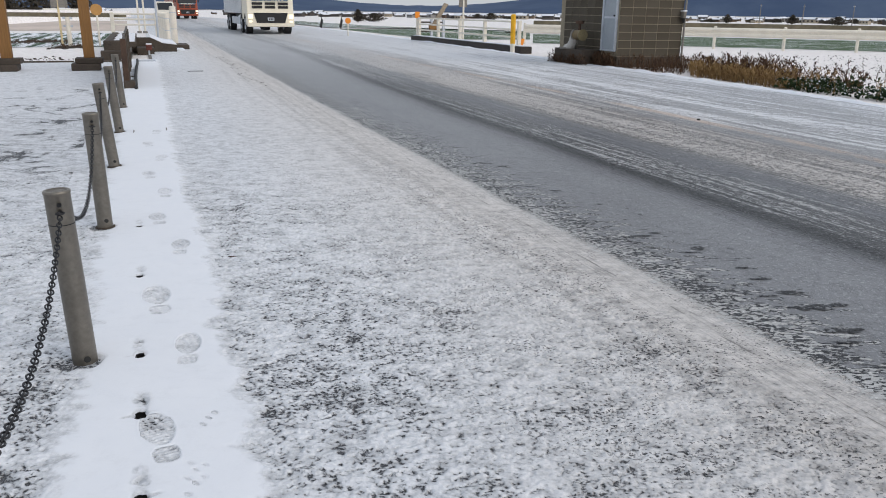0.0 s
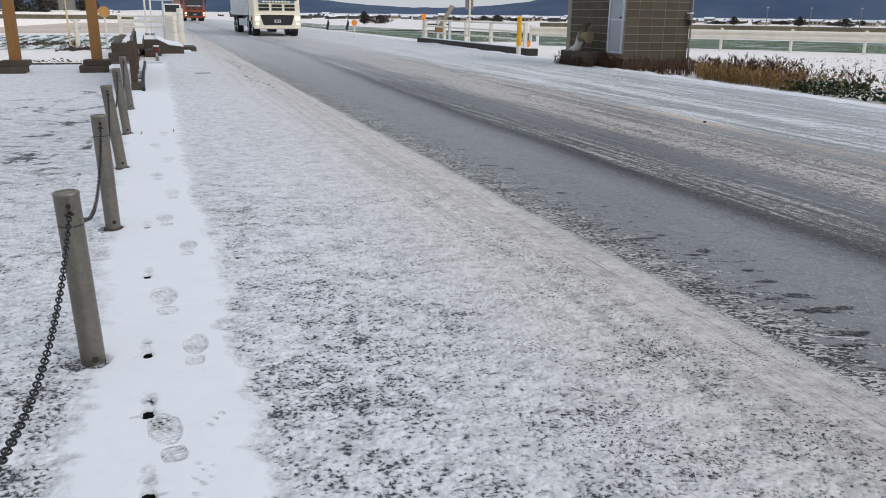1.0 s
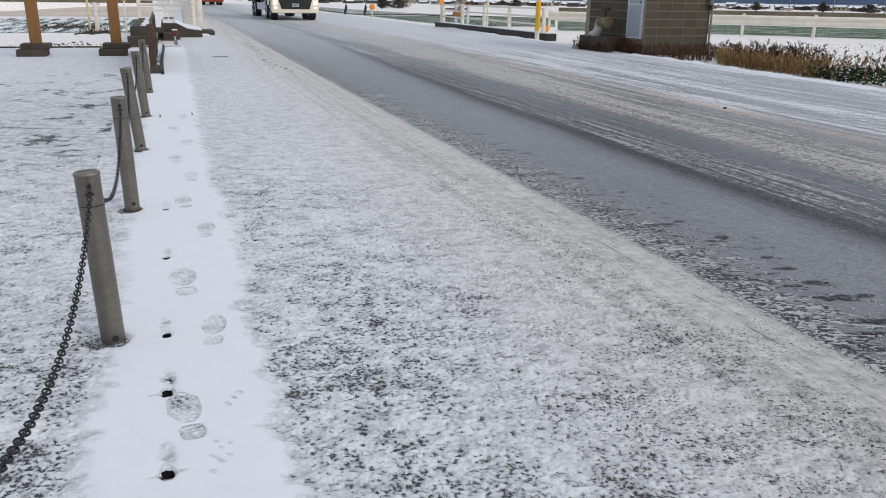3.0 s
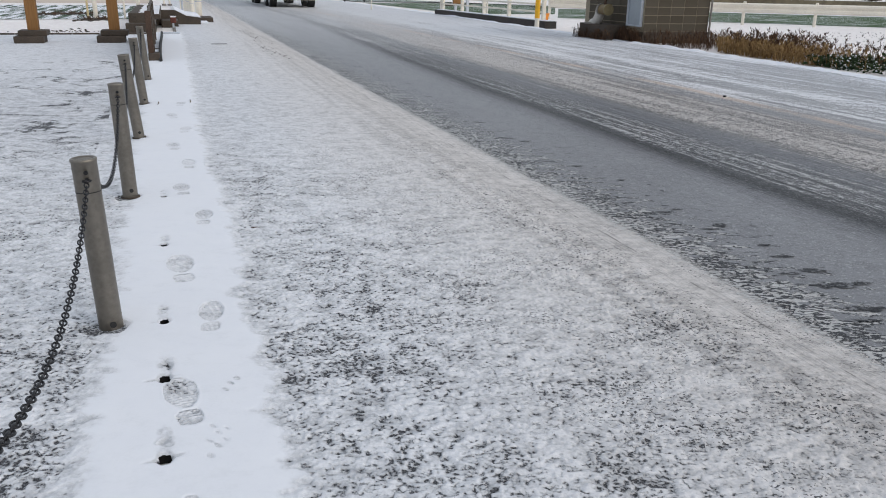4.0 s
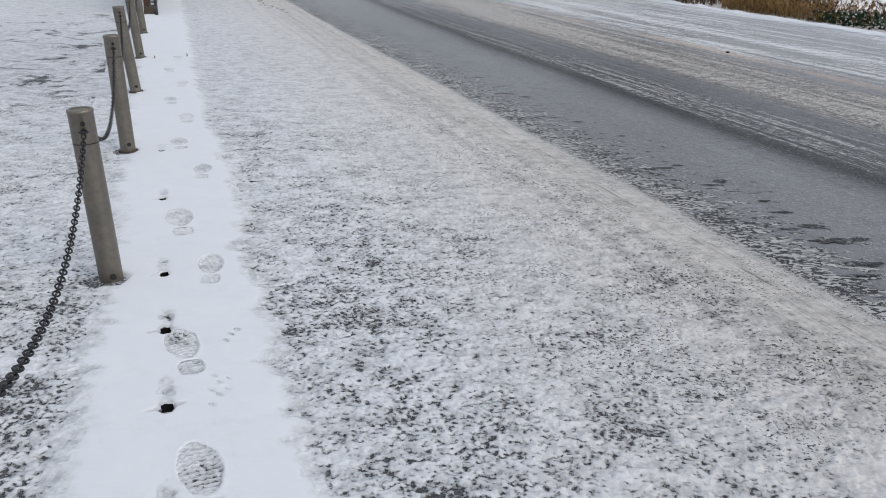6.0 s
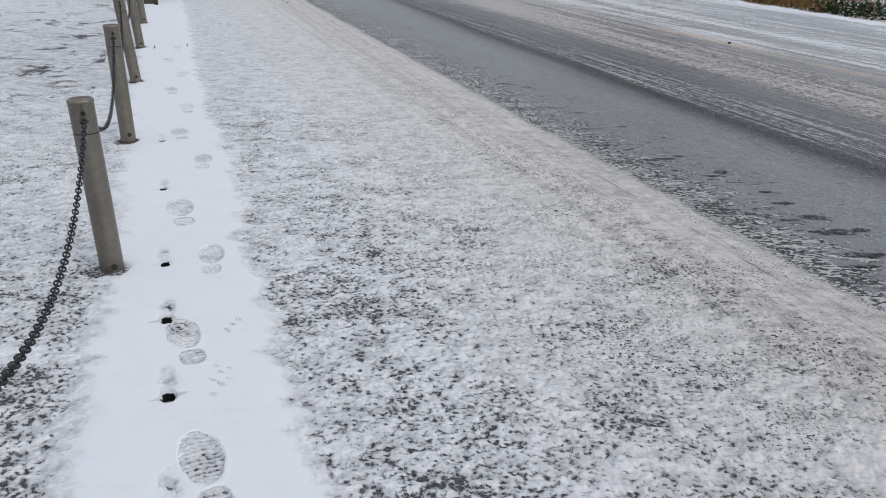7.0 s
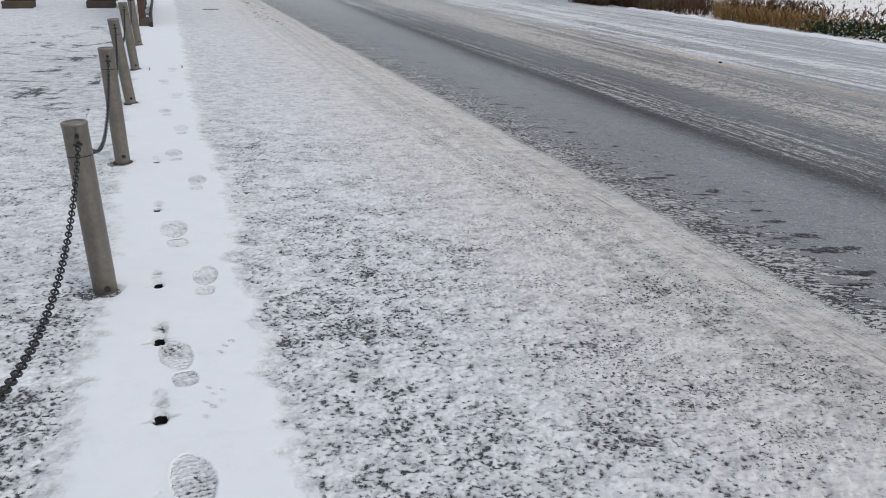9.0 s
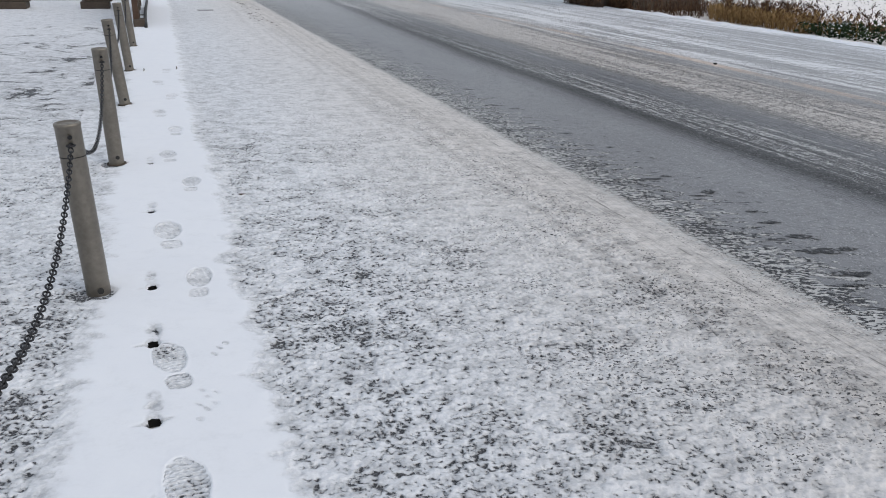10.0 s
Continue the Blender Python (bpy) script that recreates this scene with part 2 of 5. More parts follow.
    tooth = k.math("MULTIPLY", tooth, k.ramp(us, [(p(6.7), 0.0), (p(6.95), 0.06), (p(8.2), 0.13), (p(8.5), 0.0)]))
    amount = k.math("ADD", k.math("ADD", amount, tooth), k.math("MULTIPLY", k.step(y, 9.0, 26.0), k.ramp(us, [(p(3.8), 0.05), (p(4.6), 0.30), (p(7.0), 0.46)])))
    comb = k.ramp(us, [(p(4.7), 1.0), (p(5.0), 0.35), (p(5.9), 0.4), (p(6.2), 1.0)])
    drawn = k.math("MULTIPLY_ADD", k.math("MULTIPLY", k.math("SUBTRACT", line, 0.5), comb), 2.5, 1.05)
    t = k.math("ADD", k.math("MULTIPLY_ADD", crumb, 1.45, drawn), k.math("MULTIPLY_ADD", broad, 0.75, k.math("MULTIPLY", amount, 0.80)))
    streak = k.math("SUBTRACT", k.noise(1.0, 4, 0.65, k.scaled(7.5, 0.28, 1)), 0.5)
    t = k.math("MULTIPLY_ADD", k.math("MULTIPLY", streak, k.step(us, p(4.3), p(6.6))), 1.7, t)
    white = k.step(t, 2.58, 2.67)
    dark = k.ramp(us, [(p(3.35), (0.17, 0.175, 0.187)), (p(3.62), (0.155, 0.16, 0.171)), (p(3.74), (0.090, 0.093, 0.10)), (p(3.80), (0.032, 0.034, 0.037)), (p(3.86), (0.034, 0.036, 0.040)), (p(3.92), (0.062, 0.064, 0.068)), (p(4.35), (0.105, 0.108, 0.114)), (p(4.55), (0.125, 0.13, 0.142)), (p(4.80), (0.145, 0.15, 0.16)),
                       (p(5.0), (0.235, 0.226, 0.220)), (p(6.0), (0.265, 0.252, 0.244)), (p(6.2), (0.25, 0.25, 0.258)), (p(7.0), (0.32, 0.325, 0.338)), (p(9.0), (0.34, 0.35, 0.37)), (p(10.4), (0.38, 0.395, 0.42))])
    pale = k.ramp(us, [(p(3.8), (0.48, 0.49, 0.50)), (p(4.4), (0.54, 0.545, 0.55)), (p(5.0), (0.535, 0.51, 0.49)), (p(6.0), (0.53, 0.505, 0.485)), (p(6.9), (0.71, 0.72, 0.74)), (p(9.5), (0.76, 0.78, 0.82))])
    dark = k.mix(1.0, dark, k.ramp(line, [(0.40, 0.50), (0.50, 1.0), (0.60, 1.40)]), "MULTIPLY")
    track = k.mix(white, dark, pale)
    lumpy = k.ramp(us, [(p(4.80), 0.35), (p(5.0), 0.85), (p(5.95), 0.80), (p(6.15), 0.35), (p(6.8), 0.15)])
    pit = k.math("MAXIMUM", k.math("MULTIPLY", k.step(k.noise(1.0, 4, 0.75, k.scaled(32, 24, 1)), 0.53, 0.60), 0.8), k.math("MULTIPLY", k.step(k.noise(1.0, 4, 0.7, k.scaled(9, 8, 1, turn=30)), 0.53, 0.60), k.step(k.noise(1.0, 3, 0.7, k.scaled(50, 60, 1)), 0.46, 0.54)))
    track = k.mix(k.math("MULTIPLY", pit, k.math("MULTIPLY", lumpy, 0.75)), track, (0.085, 0.083, 0.082))
    track = k.mix(k.math("MULTIPLY", speck, 0.30), track, (0.62, 0.62, 0.62))
    stripe = k.math("SUBTRACT", k.math("ADD", k.math("MULTIPLY_ADD", wob, 0.03, x), k.math("MULTIPLY", past(2.0, 9.0), -0.055)), 6.22)
    paint = k.math("MULTIPLY", k.math("SUBTRACT", 1.0, k.step(k.math("ABSOLUTE", stripe), 0.05, 0.12)), k.step(k.math("ADD", crumb, k.noise(0.5, 2)), 0.85, 1.1))
    track = k.mix(k.math("MULTIPLY", paint, 0.6), track, (0.60, 0.46, 0.36))
    road = k.mix(k.step(us, p(3.35), p(3.70)), lane, track)
    # paler further along: the grazing sky sheen is put into the colour
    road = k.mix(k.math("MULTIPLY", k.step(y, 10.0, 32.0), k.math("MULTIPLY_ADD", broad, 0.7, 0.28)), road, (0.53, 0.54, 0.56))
    on = k.step(k.math("MULTIPLY_ADD", k.math("SUBTRACT", crumbs, 0.5), 0.55, edge), 2.31, 2.35)
    relief = k.math("ADD", k.math("MULTIPLY", white, 0.35), k.math("SUBTRACT", k.math("MULTIPLY", slush, 0.25), k.math("MULTIPLY", pit, k.math("MULTIPLY", lumpy, 0.4))))
    k.bump(k.math("ADD", k.math("MULTIPLY", k.math("MULTIPLY", k.math("SUBTRACT", h, 0.85), calm), k.math("SUBTRACT", 1.0, on)), k.math("MULTIPLY", relief, on)), 0.018, 1.0)
    rough = k.math("SUBTRACT", k.math("MULTIPLY_ADD", bare, -0.15, 0.75), k.math("MULTIPLY", on, k.math("MULTIPLY_ADD", white, -0.20, 0.30)))
    soak = k.math("MULTIPLY", on, k.math("MAXIMUM", k.math("SUBTRACT", wet, slush), k.ramp(us, [(p(3.5), 0.0), (p(3.74), 1.0), (p(4.3), 0.7), (p(4.6), 0.3)])))
    return k.out(k.mix(on, col, road), rough, 0, k.math("MULTIPLY_ADD", soak, -0.20, 0.3))


def field_material(name, green, row, share):
    """Snow over low crop rows."""
    k = Mat(name)
    rows = k.noise(1.0, 3, 0.6, k.scaled(row[0], row[1], 1))
    clump = k.noise(8.0, 5, 0.75)
    h = k.math("MULTIPLY_ADD", rows, 0.6, k.math("MULTIPLY", clump, 0.5))
    leaf = k.mix(clump, [c * 0.6 for c in green], [c * 1.5 for c in green])
    k.bump(h, 0.05, 0.5)
    return k.out(k.mix(k.step(h, share - 0.035, share + 0.035), leaf, SNOW), 0.8, 0, 0.2)


# snow for the distance, with warm low sunlight put into its tint
M_SNOW_FIELD = snow_material("warm_lit_field_snow", (0.78, 0.745, 0.73), (0.92, 0.89, 0.875))
M_SNOW, M_YARD, M_ROAD = snow_material(), yard_material(), road_material()


# ---- mesh helpers ----
def part(name, bm, material, parent=None, label="", smooth=False):
    """Link a bmesh as one mesh object under a thing."""
    me = bpy.data.meshes.new(name)
    bm.normal_update()
    bm.to_mesh(me)
    bm.free()
    if smooth:
        for p in me.polygons:
            p.use_smooth = True
    me.materials.append(material)
    ob = new(name, me)
    if parent:
        ob.parent = parent
    if label:
        ob["label"] = label
    return ob


def thing(name, label, category, m=None, group="", kind=""):
    ob = new(name)
    ob.empty_display_size = 0.2
    if m is not None:
        ob.matrix_world = m
    return tagged(ob, label, category, group, kind)


def box(x0, y0, z0, x1, y1, z1, bevel=0.0, bm=None):
    bm = bm or bmesh.new()
    m = Matrix.Translation(((x0 + x1) / 2, (y0 + y1) / 2, (z0 + z1) / 2)) @ Matrix.Diagonal((abs(x1 - x0), abs(y1 - y0), abs(z1 - z0), 1))
    made = bmesh.ops.create_cube(bm, size=1, matrix=m)["verts"]
    if bevel:
        edges = list({e for v in made for e in v.link_edges})
        bmesh.ops.bevel(bm, geom=edges, offset=bevel, segments=2, affect="EDGES", profile=0.5)
    return bm


def rod(p, q, r, seg=12, r2=None, bm=None, caps=True):
    bm = bm or bmesh.new()
    p, q = Vector(p), Vector(q)
    d = q - p
    m = Matrix.Translation((p + q) / 2) @ d.to_track_quat("Z", "Y").to_matrix().to_4x4()
    bmesh.ops.create_cone(bm, cap_ends=caps, segments=seg, radius1=r, radius2=r if r2 is None else r2, depth=d.length, matrix=m)
    return bm


def tube(points, r, seg=10, bm=None):
    """A swept round pipe through points."""
    bm = bm or bmesh.new()
    pts = [Vector(p) for p in points]
    rings = []
    for i, p in enumerate(pts):
        d = (pts[min(i + 1, len(pts) - 1)] - pts[max(i - 1, 0)]).normalized()
        q = d.to_track_quat("Z", "Y")
        rings.append([bm.verts.new(p + q @ Vector((r * math.cos(a), r * math.sin(a), 0))) for a in (2 * math.pi * j / seg for j in range(seg))])
    for a, b in zip(rings, rings[1:]):
        for j in range(seg):
            bm.faces.new((a[j], a[(j + 1) % seg], b[(j + 1) % seg], b[j]))
    bm.faces.new(rings[0][::-1])
    bm.faces.new(rings[-1])
    return bm


def prism(outline, x0, x1, axis="x", bm=None):
    """An outline extruded along an axis: (y, z) pairs for x, (x, z) for y, (x, y) for z."""
    bm = bm or bmesh.new()
    put = {"x": lambda a, b, s: (s, a, b), "y": lambda a, b, s: (a, s, b), "z": lambda a, b, s: (a, b, s)}[axis]
    lo = [bm.verts.new(put(a, b, x0)) for a, b in outline]
    hi = [bm.verts.new(put(a, b, x1)) for a, b in outline]
    n = len(outline)
    bm.faces.new(lo[::-1])
    bm.faces.new(hi)
    for i in range(n):
        bm.faces.new((lo[i], lo[(i + 1) % n], hi[(i + 1) % n], hi[i]))
    bmesh.ops.recalc_face_normals(bm, faces=bm.faces)
    return bm


def sheet(name, outline, z, material, label="", category="", kind="structure"):
    bm = bmesh.new()
    bm.faces.new([bm.verts.new((x, y, z)) for x, y in outline])
    bm.normal_update()
    if bm.faces[:][0].normal.z < 0:
        bmesh.ops.reverse_faces(bm, faces=bm.faces)
    return tagged(part(name, bm, material), label, category, kind=kind)


def grid_mesh(name, xs, ys, height, material, holes=()):
    """A height field over a grid, from two arrays and an array of heights."""
    nx, ny = len(xs), len(ys)
    gx, gy = np.meshgrid(xs, ys)
    gone = np.zeros(gx.shape, bool)
    for cx, cy, rx, ry in holes:
        turn = np.arctan2((gy - cy) / ry, (gx - cx) / rx)
        d = np.hypot((gx - cx) / rx, (gy - cy) / ry) * (1 + 0.09 * np.sin(3 * turn + 40 * cy) + 0.10 * np.sin(4 * turn + 1.6) + 0.07 * np.sin(7 * turn + 90 * cy))
        rim = (d > 0.72) & (d < 1.0)
        grow = np.where(rim, 1.0 / np.maximum(d, 0.5), 1.0)
        gx, gy = cx + (gx - cx) * grow, cy + (gy - cy) * grow
        gone |= d <= 0.72
    verts = np.stack([gx.ravel(), gy.ravel(), height.ravel()], 1)
    i = np.arange(nx * ny).reshape(ny, nx)
    faces = np.stack([i[:-1, :-1].ravel(), i[:-1, 1:].ravel(), i[1:, 1:].ravel(), i[1:, :-1].ravel()], 1)
    faces = faces[~gone.ravel()[faces].any(1)]
    me = bpy.data.meshes.new(name)
    me.vertices.add(len(verts))
    me.vertices.foreach_set("co", verts.astype(np.float32).ravel())
    me.loops.add(faces.size)
    me.loops.foreach_set("vertex_index", faces.astype(np.int32).ravel())
    me.polygons.add(len(faces))
    me.polygons.foreach_set("loop_start", np.arange(0, faces.size, 4, dtype=np.int32))
    me.update(calc_edges=True)
    me.polygons.foreach_set("use_smooth", [True] * len(faces))
    me.materials.append(material)
    return new(name, me)


def value_noise(gx, gy, scale, seed):
    """Smooth lattice noise in -1..1 for numpy arrays."""
    rs = np.random.RandomState(seed)
    table = rs.uniform(-1, 1, (256, 256))
    u, v = gx * scale + 500.3, gy * scale + 500.7
    iu, iv = np.floor(u).astype(int), np.floor(v).astype(int)
    fu, fv = u - iu, v - iv
    fu, fv = fu * fu * (3 - 2 * fu), fv * fv * (3 - 2 * fv)
    g = lambda a, b: table[(iu + a) % 256, (iv + b) % 256]
    return (g(0, 0) * (1 - fu) + g(1, 0) * fu) * (1 - fv) + (g(0, 1) * (1 - fu) + g(1, 1) * fu) * fv


# ---- shared materials ----
M_CONC = simple("weathered_concrete", (0.20, 0.185, 0.165), 0.85, 0, 30, 0.35, 0.004)
# near-black colour stands in for the unlit dark seen through the cover openings
M_GUTTER_BLACK = simple("gutter_black_concrete", (0.022, 0.021, 0.020), 0.5, 0, 30, 0.3, 0.003)
M_CONC_DARK = simple("damp_concrete", (0.060, 0.047, 0.036), 0.85, 0, 25, 0.45, 0.005)
M_CONC_FOOT = simple("brown_footing_concrete", (0.055, 0.042, 0.032), 0.85, 0, 30, 0.4, 0.004)
M_STEEL_POST = simple("dull_bronze_stainless", (0.205, 0.186, 0.158), 0.42, 0.75, 60, 0.18, 0.0004)
M_CHAIN = simple("dark_chain_steel", (0.034, 0.034, 0.037), 0.45, 0.7, 80, 0.3, 0.0005)
# creamier than the white paint: warm sunlight is put into the colour
M_WHITE = simple("white_painted_steel", (0.74, 0.69, 0.60), 0.5, 0, 25, 0.12, 0.0006)
M_GALV = simple("galvanised_steel", (0.50, 0.53, 0.58), 0.45, 0.4, 30, 0.15, 0.0006)
M_YELLOW = simple("yellow_plastic", (0.80, 0.42, 0.01), 0.45, 0, 25, 0.12, 0.0005)
M_ORANGE = simple("orange_reflector", (0.82, 0.27, 0.02), 0.35, 0, 25, 0.15, 0.0005)
M_BLACK = simple("black_rubber", (0.016, 0.016, 0.017), 0.7, 0, 50, 0.3, 0.001)
M_RUST = simple("rusted_iron", (0.066, 0.038, 0.025), 0.8, 0.1, 40, 0.5, 0.003)
M_HOLE = simple("hole_black", (0.02, 0.02, 0.02), 0.8, 0, 50, 0.2, 0.001)


def wood_material():
    k = Mat("brown_timber")
    g = k.noise(1.0, 5, 0.6, k.scaled(60, 60, 3), 0.6)
    s = k.noise(3, 3)
    col = k.mix(g, (0.11, 0.055, 0.018), (0.33, 0.165, 0.055))
    col = k.mix(k.step(s, 0.6, 0.75), col, (0.09, 0.045, 0.02))
    k.bump(g, 0.003, 0.6)
    return k.out(col, 0.65, 0, 0.3)


def block_material():
    k = Mat("grey_brown_concrete_block")
    info = k.node("ShaderNodeObjectInfo").outputs["Random"]
    a, b = k.noise(60, 4), k.noise(1.1, 4, 0.6)
    col = k.mix(b, (0.042, 0.036, 0.027), (0.112, 0.094, 0.070))
    col = k.mix(k.math("MULTIPLY", info, 0.16), col, (0.20, 0.18, 0.15))
    col = k.mix(k.math("MULTIPLY", k.step(a, 0.5, 0.75), 0.35), col, (0.06, 0.054, 0.046))
    k.bump(a, 0.004, 0.7)
    return k.out(col, 0.9, 0, 0.2)


M_WOOD, M_BLOCK = wood_material(), block_material()
M_MORTAR = simple("pale_mortar", (0.26, 0.222, 0.16), 0.9, 0, 60, 0.2, 0.002)

# ---- ground, road, yard, fields ----


def road_bend(y):
    return -0.0006 * max(0, y - 60) ** 2


def ground_z(x, y):
    """Level by the road, falling to the lower plain beyond it."""
    r = math.hypot(x, y)
    off = abs(x - 6 - road_bend(min(y, 160)))
    fall = min(1, max(0, (r - 58) / 90)) * min(1, max(0, (off - 12) / 14))
    return -0.03 - 3.0 * fall


bm = bmesh.new()
reach = [0.0, 8, 16, 24, 30, 36, 42, 48, 54, 60, 68, 76, 84, 92, 100, 112, 125, 140, 170, 220, 320, 500, 900, 1800, 4200]
spokes = 144
rings = [[bm.verts.new((0, 0, -0.03))]]
for q in reach[1:]:
    rings.append([bm.verts.new((q * math.sin(a), q * math.cos(a), ground_z(q * math.sin(a), q * math.cos(a)))) for a in (2 * math.pi * i / spokes for i in range(spokes))])
for i in range(spokes):
    bm.faces.new((rings[0][0], rings[1][(i + 1) % spokes], rings[1][i]))
for p, q in zip(rings[1:], rings[2:]):
    for i in range(spokes):
        bm.faces.new((p[i], p[(i + 1) % spokes], q[(i + 1) % spokes], q[i]))
bmesh.ops.recalc_face_normals(bm, faces=bm.faces)
tagged(part("ground", bm, M_SNOW_FIELD, smooth=True), "flat snow covered plain", "ground", kind="structure")
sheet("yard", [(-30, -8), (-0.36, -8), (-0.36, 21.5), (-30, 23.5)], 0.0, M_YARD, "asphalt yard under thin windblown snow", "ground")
bm = bmesh.new()
rails = [(-10, 9.5), (0, 9.9), (6, 10.1), (10, 10.5), (14, 10.8), (18, 10.95), (24, 11.3), (30, 11.6), (40, 12.0), (60, 12.4), (100, 12.5), (160, 12.5)]
lo, mid, hi = [], [], []
for y, far in rails:
    bend = road_bend(y)
    lo.append(bm.verts.new((0.22 + bend, y, 0.0)))
    mid.append(bm.verts.new((6.5 + bend, y, 0.0)))
    hi.append(bm.verts.new((far + bend, y, 0.0)))
for i in range(len(rails) - 1):
    bm.faces.new((lo[i], mid[i], mid[i + 1], lo[i + 1]))
    bm.faces.new((mid[i], hi[i], hi[i + 1], mid[i + 1]))
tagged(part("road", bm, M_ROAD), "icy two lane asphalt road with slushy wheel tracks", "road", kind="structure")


def verge():
    """The low ridge of clean snow along the far edge of the carriageway."""
    ys = np.concatenate([np.arange(-6, 26, 0.12), np.arange(26, 60, 0.6)])
    v = np.linspace(0, 1, 14)
    far = np.interp(ys, [r[0] for r in rails], [r[1] for r in rails])
    gx = far[:, None] + (v[None, :] - 0.5) * 0.55 + value_noise(ys, ys * 0, 1.3, 3)[:, None] * 0.05
    gy = np.repeat(ys[:, None], 14, 1)
    z = 0.05 * np.exp(-((v[None, :] - 0.55) / 0.22) ** 2) * (1 + 0.4 * value_noise(gx, gy, 2.0, 5)) + 0.02 * value_noise(gx, gy, 5.0, 6) - 0.02 - 0.10 * np.clip(v - 0.75, 0, 1)[None, :] * 4
    i = np.arange(len(ys) * 14).reshape(len(ys), 14)
    faces = np.stack([i[:-1, :-1].ravel(), i[:-1, 1:].ravel(), i[1:, 1:].ravel(), i[1:, :-1].ravel()], 1)
    me = bpy.data.meshes.new("snow_verge")
    me.from_pydata(np.stack([gx.ravel(), gy.ravel(), z.ravel()], 1).tolist(), [], faces.tolist())
    me.polygons.foreach_set("use_smooth", [True] * len(faces))
    me.materials.append(M_SNOW)
    return tagged(new("snow_verge", me), "low ridge of clean snow along the road edge", "snow", kind="structure")


verge()

M_FIELD = field_material("snowy_green_crop", (0.042, 0.082, 0.026), (0.35, 4.0), 0.61)
M_FIELD_B = field_material("snowy_crop_rows", (0.035, 0.070, 0.035), (3.0, 0.25), 0.55)
M_SOIL = simple("frosted_bare_soil", (0.58, 0.49, 0.425), 0.9, 0, 1.5, 0.18, 0.02)
M_BANK = simple("grass_bank", (0.135, 0.115, 0.075), 0.9, 0, 2, 0.4, 0.02)


def polar(bearing, d):
    a = radians(bearing)
    return (d * math.sin(a), d * math.cos(a))


def band(name, b0, b1, d0, d1, z, material, label):
    """A strip of field between two bearings and two distances."""
    bm = bmesh.new()
    n, k = 40, 14
    grid = []
    for j in range(k + 1):
        row = []
        for i in range(n + 1):
            x, y = polar(b0 + (b1 - b0) * i / n, d0 + (d1 - d0) * j / k)
            row.append(bm.verts.new((x, y, ground_z(x, y) + z)))
        grid.append(row)
    for j in range(k):
        for i in range(n):
            bm.faces.new((grid[j][i], grid[j][i + 1], grid[j + 1][i + 1], grid[j + 1][i]))
    bmesh.ops.recalc_face_normals(bm, faces=bm.faces)
    return tagged(part(name, bm, material, smooth=True), label, "field", kind="structure")


def beside_road(name, y0, y1, slope, z, material, label):
    """A field from the far road edge out to a slanting boundary."""
    bm = bmesh.new()
    n, k = 24, 14
    grid = []
    for j in range(k + 1):
        y = y0 + (y1 - y0) * j / k
        left = 13.3 + road_bend(y)
        grid.append([bm.verts.new((x, y, ground_z(x, y) + z)) for x in (left + (y * slope - left) * i / n for i in range(n + 1))])
    for j in range(k):
        for i in range(n):
            bm.faces.new((grid[j][i], grid[j][i + 1], grid[j + 1][i + 1], grid[j + 1][i]))
    bmesh.ops.recalc_face_normals(bm, faces=bm.faces)
    return tagged(part(name, bm, material, smooth=True), label, "field", kind="structure")


band("crop_field", 27, 62, 36, 51, 0.012, M_FIELD, "green vegetable field dusted with snow")
beside_road("crop_field", 36.5, 57, 0.505, 0.012, M_FIELD, "green vegetable field dusted with snow")
band("stubble_field", 25, 62, 53, 97, 0.012, M_SOIL, "pale frosted soil of a bare field")
M_FIELD_FAR = field_material("snowier_green_crop", (0.046, 0.078, 0.028), (0.25, 3.0), 0.575)
beside_road("crop_field", 59, 92, 0.70, 0.06, M_FIELD_FAR, "green vegetable field dusted with snow")
band("stubble_field", -17, -0.8, 50, 86, 0.012, M_SOIL, "pale frosted soil of a bare field")
band("crop_field", -14, -1.0, 30, 46, 0.012, M_FIELD_B, "crop rows showing dark through thin snow")


# ---- gutter with its covers, and the snow lying on it ----
gutter = thing("gutter", "roadside gutter with snow covered concrete covers", "gutter", kind="structure")
part("channel", box(-0.36, -6, -0.40, 0.22, 26, -0.30), M_GUTTER_BLACK, gutter)
for xa, xb in ((-0.36, -0.28), (0.14, 0.22)):
    part("channel_wall", box(xa, -6, -0.30, xb, 26, -0.004), M_CONC, gutter)
NOTCH_Y = [1.485 + 0.49 * i for i in range(-8, 40)]
cover_outline = [(-0.275, 0.004), (-0.150, 0.004), (-0.150, 0.078), (-0.080, 0.078), (-0.080, 0.004), (0.135, 0.004), (0.135, 0.486), (-0.275, 0.486)]
cover = part("gutter_cover", prism(cover_outline, -0.10, -0.004, "z"), M_GUTTER_BLACK, gutter)
cover.location.y = NOTCH_Y[0]
for y in NOTCH_Y[1:]:
    o = new("gutter_cover", cover.data)
    o.parent, o.location.y = gutter, y

PRINTS = [(-0.058, 2.325, 9, 0.31, 1.0), (0.062, 2.985, -4, 0.29, 0.8), (-0.040, 3.590, 4, 0.37, 0.75), (0.10, 4.42, -4, 0.29, 0.7), (-0.005, 5.10, 3, 0.30, 0.7),
          (-0.032, 1.640, 8, 0.33, 0.85), (0.06, 5.85, 0, 0.30, 0.75), (-0.04, 6.55, 4, 0.30, 0.75), (0.07, 7.3, -6, 0.30, 0.7), (-0.03, 8.1, 5, 0.30, 0.7), (0.06, 8.9, -3, 0.30, 0.6)]
